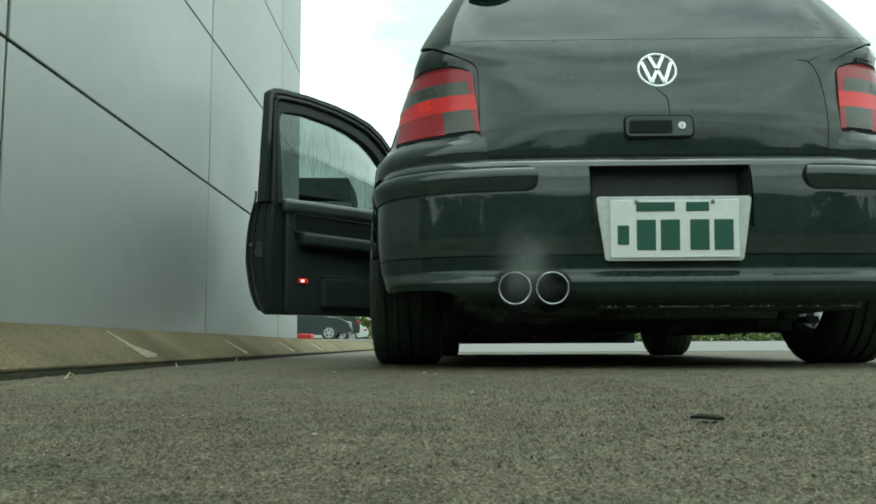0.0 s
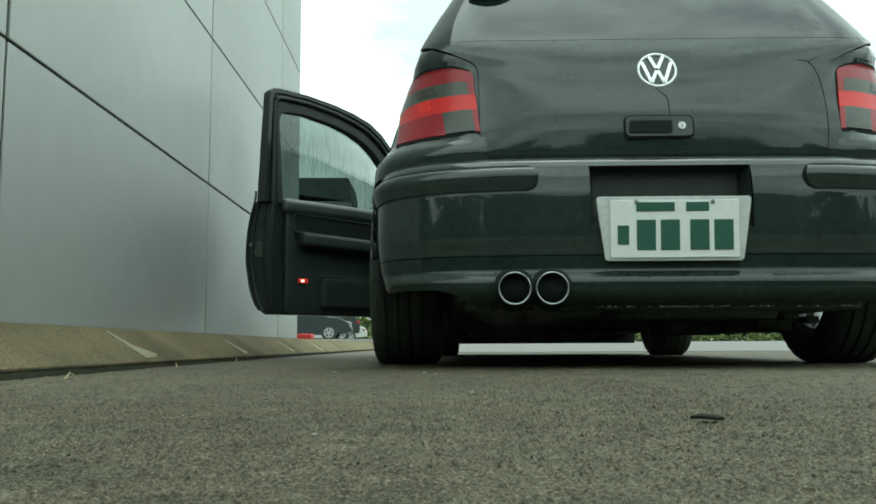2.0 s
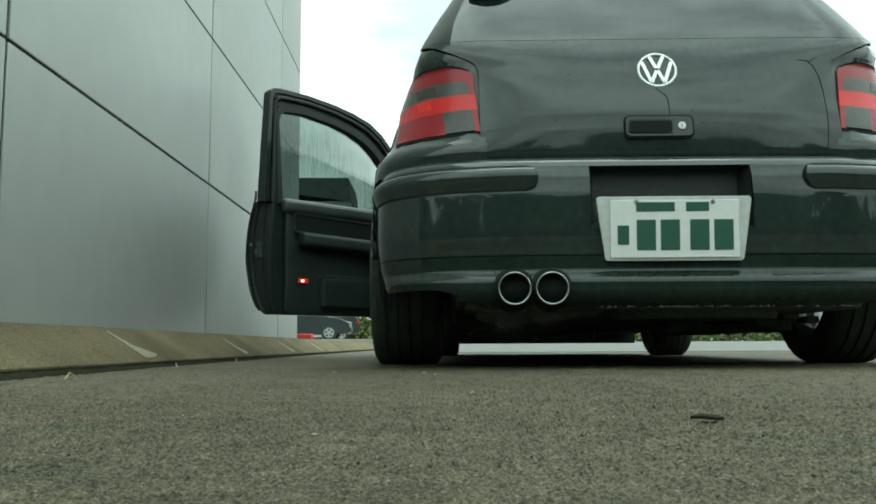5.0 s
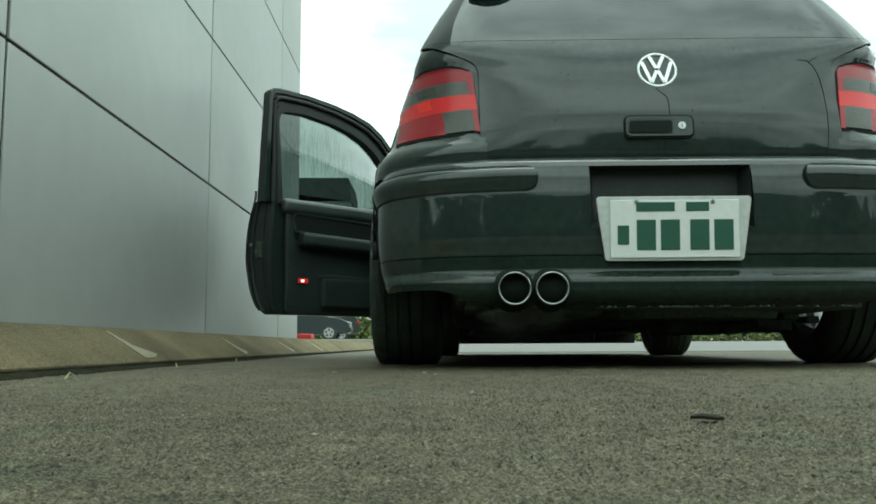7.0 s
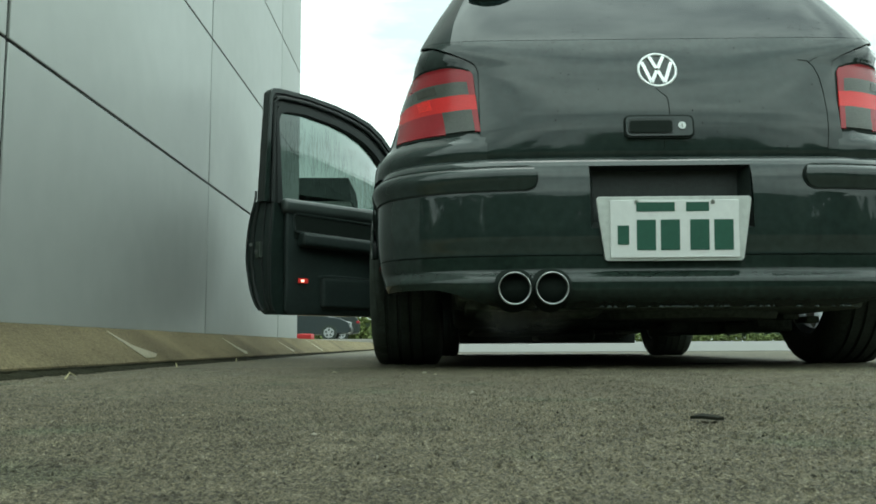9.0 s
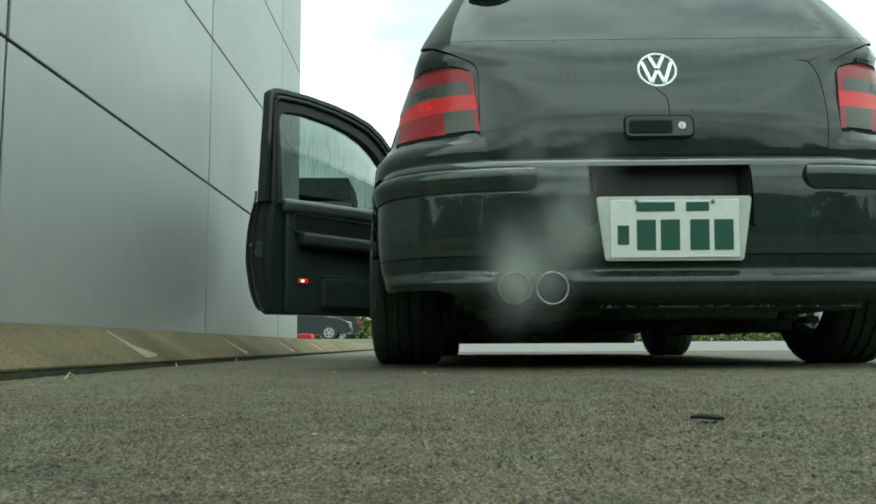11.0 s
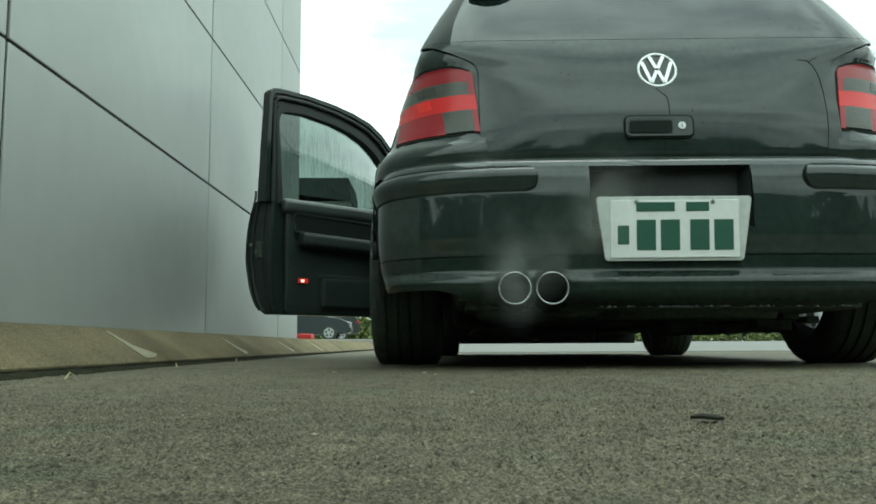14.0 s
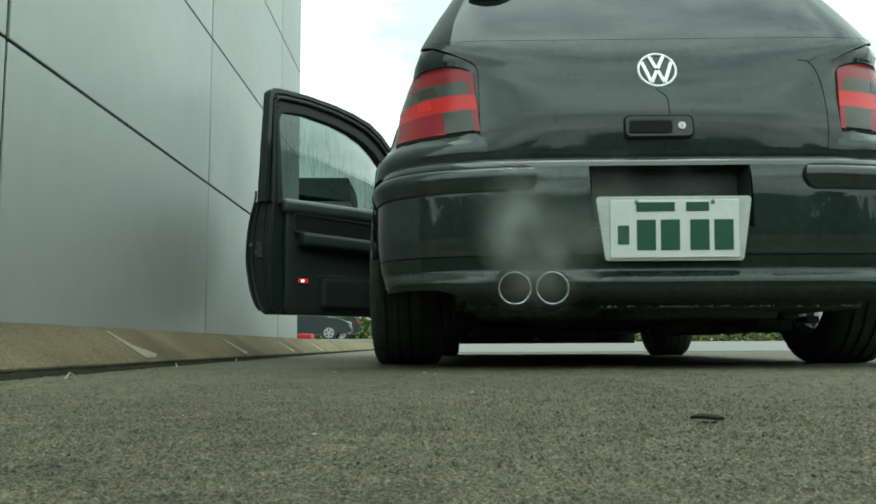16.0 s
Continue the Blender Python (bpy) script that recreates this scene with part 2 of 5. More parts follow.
def grid(fn, na, nb, skip=None):
    """A sheet of na by nb cells, fn(a, b) for a, b from 0 to 1."""
    bm = bmesh.new()
    vs = [[bm.verts.new(fn(i / na, j / nb)) for j in range(nb + 1)] for i in range(na + 1)]
    for i in range(na):
        for j in range(nb):
            if skip and skip((i + 0.5) / na, (j + 0.5) / nb):
                continue
            bm.faces.new((vs[i][j], vs[i + 1][j], vs[i + 1][j + 1], vs[i][j + 1]))
    loose = [v for v in bm.verts if not v.link_faces]
    if loose:
        bmesh.ops.delete(bm, geom=loose, context="VERTS")
    return bm


def thicken(bm, d):
    """Gives a sheet a thickness d against its normals."""
    bmesh.ops.recalc_face_normals(bm, faces=bm.faces)
    bmesh.ops.solidify(bm, geom=list(bm.faces), thickness=d)
    return bm


def prism(points, depth, axis="y", at=0.0, bevel=0.0):
    """A flat outline pushed to a depth. points: pairs in the plane across the axis."""
    bm = bmesh.new()
    vs = []
    for a, b in points:
        vs.append(bm.verts.new((a, at, b) if axis == "y" else ((at, a, b) if axis == "x" else (a, b, at))))
    f = bm.faces.new(vs)
    r = bmesh.ops.extrude_face_region(bm, geom=[f])
    d = Vector((0, depth, 0) if axis == "y" else ((depth, 0, 0) if axis == "x" else (0, 0, depth)))
    bmesh.ops.translate(bm, vec=d, verts=[g for g in r["geom"] if isinstance(g, bmesh.types.BMVert)])
    bmesh.ops.recalc_face_normals(bm, faces=bm.faces)
    if bevel:
        bmesh.ops.bevel(bm, geom=list(bm.edges), offset=bevel, segments=2, profile=0.5, affect="EDGES")
    return bm


def tube(points, r, seg=10, closed=False):
    """A round bar along a line of points."""
    pts = [Vector(p) for p in points]
    bm = bmesh.new()
    rings = []
    n = len(pts)
    for i, p in enumerate(pts):
        a = pts[(i - 1) % n] if (closed or i) else p
        b = pts[(i + 1) % n] if (closed or i < n - 1) else p
        d = (b - a).normalized()
        side = d.cross(Vector((0.123, 0.311, 0.95))).normalized()
        up = side.cross(d)
        rr = r[i] if isinstance(r, (list, tuple)) else r
        rings.append([bm.verts.new(p + rr * (math.cos(t) * side + math.sin(t) * up)) for t in (2 * math.pi * k / seg for k in range(seg))])
    for i in range(n if closed else n - 1):
        a, b = rings[i], rings[(i + 1) % n]
        for k in range(seg):
            bm.faces.new((a[k], a[(k + 1) % seg], b[(k + 1) % seg], b[k]))
    if not closed:
        bm.faces.new(rings[0]), bm.faces.new(rings[-1])
    return bm


def smooth_line(xs, ys):
    """A smooth curve through a few points, flat where they turn."""
    xs, ys = np.array(xs, float), np.array(ys, float)
    d = np.diff(ys) / np.diff(xs)
    m = np.zeros(len(xs))
    m[0], m[-1] = d[0], d[-1]
    for i in range(1, len(xs) - 1):
        m[i] = 0.0 if d[i - 1] * d[i] <= 0 else 2 * d[i - 1] * d[i] / (d[i - 1] + d[i])

    def f(x):
        x = min(max(x, xs[0]), xs[-1])
        i = min(max(int(np.searchsorted(xs, x)) - 1, 0), len(xs) - 2)
        h = xs[i + 1] - xs[i]
        t = (x - xs[i]) / h
        return float((2 * t**3 - 3 * t**2 + 1) * ys[i] + (t**3 - 2 * t**2 + t) * h * m[i]
                     + (-2 * t**3 + 3 * t**2) * ys[i + 1] + (t**3 - t**2) * h * m[i + 1])

    return f


# ---- the setting ----
WALL_X, WALL_START, WALL_END, KERB_X, KERB_TOP = -1.045, 1.55, 6.63, -0.888, 0.125


def ground():
    """One sheet of asphalt to the horizon, with real relief where the camera stands."""
    xs = [-3000, -400, -60, -15, -4, -1.6] + list(np.arange(-1.0, -0.6, 0.009)) + list(np.arange(-0.6, -0.35, 0.0035)) + list(np.arange(-0.35, 0.35, 0.002)) + list(np.arange(0.35, 0.6, 0.0035)) + list(np.arange(0.6, 1.75, 0.009)) + [2.2, 3.5, 8, 20, 60, 400, 3000]
    ys = [-3000, -400, -60, -15, -4, -1, -0.1] + [0.1, 0.2] + list(np.arange(0.3, 0.6, 0.002)) + list(np.arange(0.6, 1.0, 0.003)) + list(np.arange(1.0, 1.8, 0.005)) + list(np.arange(1.8, 3.0, 0.010)) + [3.3, 4, 5, 7, 10, 16, 30, 60, 400, 3000]
    nx, ny = len(xs), len(ys)
    gx, gy = np.meshgrid(np.array(xs, float), np.array(ys, float), indexing="ij")
    rng = np.random.RandomState(4)
    near = (gx > -1.0) & (gx < 1.73) & (gy > 0.13) & (gy < 2.6)
    rough = rng.normal(0, 1.0, gx.shape) * np.where(gy < 0.6, 0.00075, 0.0011)
    chips = (rng.rand(*gx.shape) > 0.985) * rng.rand(*gx.shape) * 0.0020
    slow = 0.0012 * np.sin(gx * 7.1 + 1.3 * np.sin(gy * 5.0)) * np.sin(gy * 6.3)
    gz = np.where(near, rough + chips + slow - 0.0012, 0.0)
    co = np.stack([gx, gy, gz], -1).reshape(-1, 3)
    idx = np.arange(nx * ny).reshape(nx, ny)
    quads = np.stack([idx[:-1, :-1], idx[1:, :-1], idx[1:, 1:], idx[:-1, 1:]], -1).reshape(-1, 4)
    me = bpy.data.meshes.new("ground")
    me.from_pydata(co.tolist(), [], quads.tolist())
    me.materials.append(M["asphalt"])
    tagged(new("ground", me), "worn damp grey asphalt of a car park", "ground", kind="structure")


def wall():
    """The building beside the car: metal cassettes with open black joints."""
    core = part("wall_west", box(WALL_X - 7.006, (WALL_END + WALL_START) / 2, 3.2, 14, WALL_END - WALL_START - 0.04, 6.4), M["joint"], smooth=False)
    tagged(core, "flat facade of grey metal cladding panels with black joints", "wall", kind="structure")
    vs = [WALL_START, 2.045, 3.95, 5.80, WALL_END]
    hs = [0.119, 0.82, 1.525, 2.22, 2.92, 3.62, 4.32, 5.02, 5.72, 6.42]
    shapes = {}
    for i in range(len(vs) - 1):
        for j in range(len(hs) - 1):
            w = vs[i + 1] - vs[i] - 0.014
            h = hs[j + 1] - hs[j] - 0.009
            key = (round(w, 3), round(h, 3))
            if key not in shapes:
                bm = box(0, 0, 0, 0.03, w, h, 0.003)
                ob = part("panel", bm, M["panel"], core, angle=20, weighted=False)
                shapes[key] = ob.data
            else:
                ob = new("panel", shapes[key])
                ob.parent = core
            ob.location = (WALL_X - 0.015, (vs[i] + vs[i + 1]) / 2, (hs[j] + hs[j + 1]) / 2)
    for y in (WALL_START + 0.01, WALL_END - 0.01):
        part("panel", box(WALL_X - 3.5, y, 3.27, 6.9, 0.02, 6.28, 0.003), M["panel"], core)


def kerb():
    base = part("kerb", box(-1.9, 10.5, 0.05, 1.75, 7.6, 0.10), M["concrete"], smooth=False)
    tagged(base, "sloping weathered concrete kerb along the wall", "kerb", kind="structure")
    prof = [(KERB_X - 0.004, -0.01), (KERB_X, 0.019), (KERB_X - 0.006, 0.026), (WALL_X + 0.004, KERB_TOP), (WALL_X - 0.2, KERB_TOP), (WALL_X - 0.2, -0.01)]
    shared = None
    for i in range(16):
        y0 = 2.70 + 1.42 * (i - 6)
        if shared is None:
            bm = bmesh.new()
            n = 14
            rings = []
            for k in range(n + 1):
                y = 0.004 + 1.412 * k / n
                rings.append([bm.verts.new((x + noise.noise((y * 5, x * 9, z * 11)) * 0.003, y, z + noise.noise((y * 4, 7 + x * 9, z)) * 0.002)) for x, z in prof])
            for k in range(n):
                for a in range(len(prof)):
                    b = (a + 1) % len(prof)
                    bm.faces.new((rings[k][a], rings[k][b], rings[k + 1][b], rings[k + 1][a]))
            bm.faces.new(rings[0]), bm.faces.new(rings[-1])
            ob = part("kerb_stone", bm, M["kerb"], base, angle=25)
            shared = ob.data
        else:
            ob = new("kerb_stone", shared)
            ob.parent = base
        ob.location.y = y0
        # dark moss along the foot of the stone
        part("moss_strip", box(KERB_X + 0.0015, y0 + 0.71, 0.0065, 0.006, 1.418, 0.017, 0.002, seg=1), M["moss"], base, weighted=False)
        # pale chipped corner of the next stone beside the joint
        if 5 <= i <= 9:
            sx = WALL_X + 0.02 + 0.012 * ((i * 7) % 3)
            up = lambda x: 0.0265 + (KERB_X - 0.006 - x) / (KERB_X - 0.006 - WALL_X) * (KERB_TOP - 0.026) + 0.0015
            w = 0.16 if i == 6 else 0.11
            bm = bmesh.new()
            line = [(sx, 0.0, 0.010), (sx * 0.5 + KERB_X * 0.5, -0.004, 0.05), (KERB_X - 0.025, -0.004, w), (KERB_X - 0.008, 0.0, w * 0.55)]
            lo = [bm.verts.new((x, a, up(x) + 0.0012)) for x, a, b in line]
            hi = [bm.verts.new((x, b, up(x) + 0.0008)) for x, a, b in line]
            for a in range(3):
                bm.faces.new((lo[a], lo[a + 1], hi[a + 1], hi[a]))
            bmesh.ops.solidify(bm, geom=list(bm.faces), thickness=0.001)
            ch = part("chipped_corner", bm, M["kerb_worn"], base)
            ch.location.y = y0


ground()
wall()
kerb()

# ---- the black hatchback ----
CAR = pose(0.6379, 2.2445, 0, 0, 0, -1.455)
car = empty("car", CAR, "lowered black hatchback, wet paint, one front door standing open", "car")
W_OF = smooth_line([0.12, 0.17, 0.30, 0.46, 0.58, 0.61, 0.65, 0.74, 0.87, 0.945, 1.06, 1.20, 1.34, 1.39, 1.415, 1.43],
                   [0.80, 0.82, 0.832, 0.834, 0.826, 0.814, 0.790, 0.764, 0.718, 0.690, 0.638, 0.573, 0.520, 0.480, 0.41, 0.20])
R_BODY = smooth_line([0.12, 0.50, 0.575, 0.60, 0.66, 0.70, 0.75, 0.85, 0.945, 1.20, 1.34, 1.39, 1.415, 1.43],
                     [0.12, 0.11, 0.095, 0.086, 0.085, 0.089, 0.101, 0.135, 0.182, 0.360, 0.465, 0.53, 0.70, 1.00])
F_BODY = smooth_line([0.12, 0.17, 0.30, 0.50, 0.62, 0.70, 0.76, 0.82, 0.88, 0.93, 1.10, 1.34, 1.39, 1.415, 1.43],
                     [3.95, 4.02, 4.12, 4.15, 4.12, 4.03, 3.85, 3.50, 3.15, 2.95, 2.62, 2.13, 2.02, 1.85, 1.5])
R_BUMP = smooth_line([0.125, 0.15, 0.17, 0.190, 0.212, 0.229, 0.237, 0.250, 0.261, 0.278, 0.2985, 0.301, 0.36, 0.46, 0.510, 0.542, 0.563, 0.576, 0.584],
                     [0.17, 0.06, 0.010, -0.014, -0.022, -0.022, -0.018, -0.006, 0.003, 0.0035, 0.004, 0.006, 0.0, 0.0, 0.006, 0.018, 0.034, 0.055, 0.086])
W_BUMP = smooth_line([0.125, 0.17, 0.24, 0.30, 0.40, 0.50, 0.575, 0.599], [0.690, 0.750, 0.790, 0.806, 0.813, 0.812, 0.800, 0.786])
CORNER = 0.42
N_OF = smooth_line([0.12, 0.60, 0.72, 0.86, 0.95, 1.20, 1.40], [4.3, 4.1, 3.6, 4.6, 10.0, 12.0, 8.0])


def plan(phi, z, R, W):
    """A point of the rounded tail at height z, phi turning from straight back towards the side."""
    w, r = W(z), R(z)
    n = N_OF(z)
    s, c = abs(math.sin(phi)), max(1e-6, abs(math.cos(phi)))
    rad = 1.0 / ((s / w) ** n + (c / CORNER) ** n) ** (1 / n)
    x, y = rad * math.sin(phi), r + CORNER - rad * math.cos(phi)
    if R is R_BODY and z < 0.655:
        # the wings swell out to the bumper below the lamps
        k = min(1.0, max(0.0, (abs(x) - 0.512) / 0.03))
        y -= 0.048 * k * k * (3 - 2 * k) * min(1.0, (0.655 - z) / 0.05) * max(0.0, math.cos(phi)) ** 0.2
    return Vector((x, y, z))


def tail(phi, z, off=0.0, R=R_BODY, W=W_OF):
    p = plan(phi, z, R, W)
    if off:
        e = 0.004
        a = plan(phi + e, z, R, W) - plan(phi - e, z, R, W)
        b = plan(phi, z + e, R, W) - plan(phi, z - e, R, W)
        n = a.cross(b).normalized()
        p = p + off * n
    return p


def phi_at(u, z, W=W_OF):
    t = min(0.9999, abs(u) / W(z))
    n = N_OF(z)
    return math.copysign(math.atan2(abs(u), CORNER * (1 - t**n) ** (1 / n)), u)


def patch(mapping, na, nb, off, base=0.0, R=R_BODY, W=W_OF, skip=None):
    """A raised piece of the tail: mapping(a, b) gives phi and z; its rim goes down to the base. off: a height, or a function of b."""
    crown = off if callable(off) else (lambda b: off)
    bm = bmesh.new()
    ia = [(0, False)] + [(i / na, True) for i in range(na + 1)] + [(1, False)]
    ib = [(0, False)] + [(j / nb, True) for j in range(nb + 1)] + [(1, False)]
    vs = []
    for a, oa in ia:
        row = []
        for b, ob in ib:
            ph, z = mapping(a, b)
            o = crown(b) if oa and ob else base
            row.append(bm.verts.new(tail(ph, z, o, R, W)))
        vs.append(row)
    for i in range(len(ia) - 1):
        for j in range(len(ib) - 1):
            if skip and skip(i, j):
                continue
            bm.faces.new((vs[i][j], vs[i + 1][j], vs[i + 1][j + 1], vs[i][j + 1]))
    return bm


def lerp(a, b, t):
    return a + (b - a) * t


def body_shell():
    """The body: rings of the tail, the sides and the nose, stacked from sill to roof."""
    zs = list(np.linspace(0.15, 0.93, 40)) + list(np.linspace(0.95, 1.34, 20)) + [1.36, 1.375, 1.39, 1.40, 1.41, 1.418, 1.425, 1.43]
    nphi, nside = 40, 90
    bm = bmesh.new()
    rings = []
    for z in zs:
        w, r, f = W_OF(z), R_BODY(z), F_BODY(z)
        ring = [tail(lerp(-math.pi / 2, math.pi / 2, i / nphi), z) for i in range(nphi + 1)]
        y0, y1 = r + CORNER, max(r + CORNER + 0.05, f - 0.55)
        side = [lerp(y0, y1, k / nside) for k in range(1, nside)]
        nose = []
        for i in range(25):
            t = math.pi / 2 - math.pi * i / 24
            s, c = abs(math.sin(t)), max(1e-6, abs(math.cos(t)))
            rad = 1.0 / ((s / w) ** 2.7 + (c / (f - y1)) ** 2.7) ** (1 / 2.7)
            nose.append(Vector((rad * math.sin(t), y1 + rad * math.cos(t), z)))
        ring = ring + [Vector((w, y, z)) for y in side] + nose + [Vector((-w, y, z)) for y in reversed(side)]
        rings.append([bm.verts.new(p) for p in ring])
    n = len(rings[0])
    for k in range(len(zs) - 1):
        for i in range(n):
            j = (i + 1) % n
            q = (rings[k][i], rings[k][j], rings[k + 1][j], rings[k + 1][i])
            c = sum((v.co for v in q), Vector()) / 4
            if abs(c.x) > 0.55 and c.z < 0.68 and any((c.y - ax) ** 2 + (c.z - 0.30) ** 2 < 0.345**2 for ax in (0.758, 3.269)):
                continue
            if c.x < -0.45 and 1.74 < c.y < 2.74 - max(0, c.z - 0.85) * 0.9 and 0.235 < c.z < 1.31:
                continue
            if c.z < 0.55 and c.y < 0.40:
                continue
            bm.faces.new(q)
    bm.faces.new(rings[-1])
    bmesh.ops.remove_doubles(bm, verts=bm.verts, dist=0.0005)
    bm2 = [v for v in bm.verts if not v.link_faces]
    bmesh.ops.delete(bm, geom=bm2, context="VERTS")
    return part("body", bm, M["paint"], car, "gloss black painted body shell")


def mirrored(fn):
    for s in (-1, 1):
        fn(s)


def tail_panels():
    # tailgate skin with rounded lower corners, a dark shut line round it
    # it spreads over the lamps towards the pillars
    wide = smooth_line([0.58, 0.845, 0.875, 0.91, 0.955], [0.503, 0.506, 0.516, 0.575, 0.672])

    def gate(z0, z1, grow, corner):
        def f(a, b):
            z = lerp(z0, z1, b)
            u = wide(z) + grow
            if z < z0 + corner:
                u -= corner * (1 - math.sqrt(max(0.0, 1 - ((z0 + corner - z) / corner) ** 2)))
            return phi_at(lerp(-u, u, a), z), z
        return f

    part("shut_line", patch(gate(0.572, 0.9545, 0.0025, 0.012), 60, 40, 0.0015), M["gap"], car)
    gate_ob = part("tailgate", patch(gate(0.576, 0.9540, 0.0, 0.040), 80, 60, 0.0045, 0.001), M["paint"], car, "gloss black tailgate beaded with rain")

    # rear window
    def glass(a, b):
        z = lerp(0.9550, 1.325, b)
        lim_u = W_OF(z) * 0.985
        return phi_at(lerp(-lim_u, lim_u, a), z), z
    part("rear_window", patch(glass, 60, 30, 0.005, 0.001), M["rear_glass"], car, "dark tinted rear window reflecting the sky")

    def glass_rim(a, b):
        z = lerp(0.9552, 1.33, b)
        lim_u = W_OF(z) * 0.990
        return phi_at(lerp(-lim_u, lim_u, a), z), z
    part("window_seal", patch(glass_rim, 60, 30, 0.0025, 0.001), M["paint"], car)

    # raised dark patch on the left of the glass only, apart from the spoiler
    def foot(a, b):
        u = lerp(-0.530, -0.385, a)
        low = 1.122 + 0.030 * (2 * a - 0.85) ** 2
        z = lerp(low, 1.30, b)
        return phi_at(u, z), z
    part("spoiler_end", patch(foot, 16, 10, 0.022, 0.001), M["black"], car, "matt black patch on the rear window")

    # roof spoiler above the glass
    bm = bmesh.new()
    rows = []
    prof = [(0.43, 1.335), (0.345, 1.352), (0.33, 1.362), (0.345, 1.374), (0.45, 1.395), (0.58, 1.402)]
    for i in range(31):
        t = lerp(-1, 1, i / 30)
        bow = 0.10 * abs(t) ** 3
        rows.append([bm.verts.new((0.50 * t, y + bow, z - 0.02 * t * t)) for y, z in prof])
    for i in range(30):
        for j in range(len(prof)):
            k = (j + 1) % len(prof)
            bm.faces.new((rows[i][j], rows[i + 1][j], rows[i + 1][k], rows[i][k]))
    bm.faces.new(rows[0]), bm.faces.new(rows[-1])
    part("roof_spoiler", bm, M["paint"], car, "black roof spoiler")
    return gate_ob


def lamp(s):
    """A tail lamp in bands of red and smoked lens, wrapped round the corner."""
    top = smooth_line([0.0, 0.12, 0.4, 0.8, 1.0], [0.868, 0.875, 0.875, 0.866, 0.858])
    bot = smooth_line([0.0, 0.5, 1.0], [0.663, 0.656, 0.652])

    def area(a0, a1, c0, c1, grow=0.0):
        def f(a, b):
            aa, cc = lerp(a0, a1, a), lerp(c0, c1, b)
            z = lerp(bot(aa), top(aa), cc) + grow * (2 * b - 1)
            inner = lerp(0.510, 0.536, cc)
            if cc > 0.86:
                inner += 0.034 * (1 - math.sqrt(max(0.0, 1 - ((cc - 0.86) / 0.14) ** 2)))
            inner -= grow
            p0, p1 = phi_at(inner, z), radians(lerp(69.5, 78, cc)) - 0.10 * max(0, (cc - 0.8) / 0.2) ** 2 + grow * 1.2
            return s * lerp(p0, p1, aa), z
        return f

    housing = part("tail_lamp", patch(area(0, 1, 0, 1, 0.0065), 24, 20, 0.002, 0.0), M["gap"], car, "wrap-round tail lamp in red and smoked bands")
    bands = [(0, 1, 0.765, 1.0, "deep_red"), (0.03, 1, 0.565, 0.765, "smoke_lens"), (0, 1, 0.335, 0.565, "red_lens"),
             (0.03, 0.34, 0.02, 0.335, "smoke_lens"), (0.34, 1, 0.0, 0.335, "deep_red"), (-0.03, 0.03, 0.0, 0.335, "deep_red"), (-0.03, 0.03, 0.565, 0.765, "deep_red"), (-0.03, 0, 0.335, 0.565, "red_lens"), (-0.03, 0, 0.765, 0.94, "deep_red")]
    for a0, a1, c0, c1, mt in bands:
        part("lens", patch(area(a0, a1, c0, c1), 24, 8, 0.0055, 0.001), M[mt], housing)
    # spots laid over the lenses: a painted glow and a dark one
    part("reflector", patch(area(0.44, 0.60, 0.40, 0.55), 8, 6, 0.0063, 0.005), M["hot_red"], housing, "ribbed bright spot on the red lens, painted as glow")
    part("reflector", patch(area(0.34, 0.58, 0.61, 0.73), 8, 6, 0.0063, 0.005), M["dark_spot"], housing, "dark spot on the smoked lens")


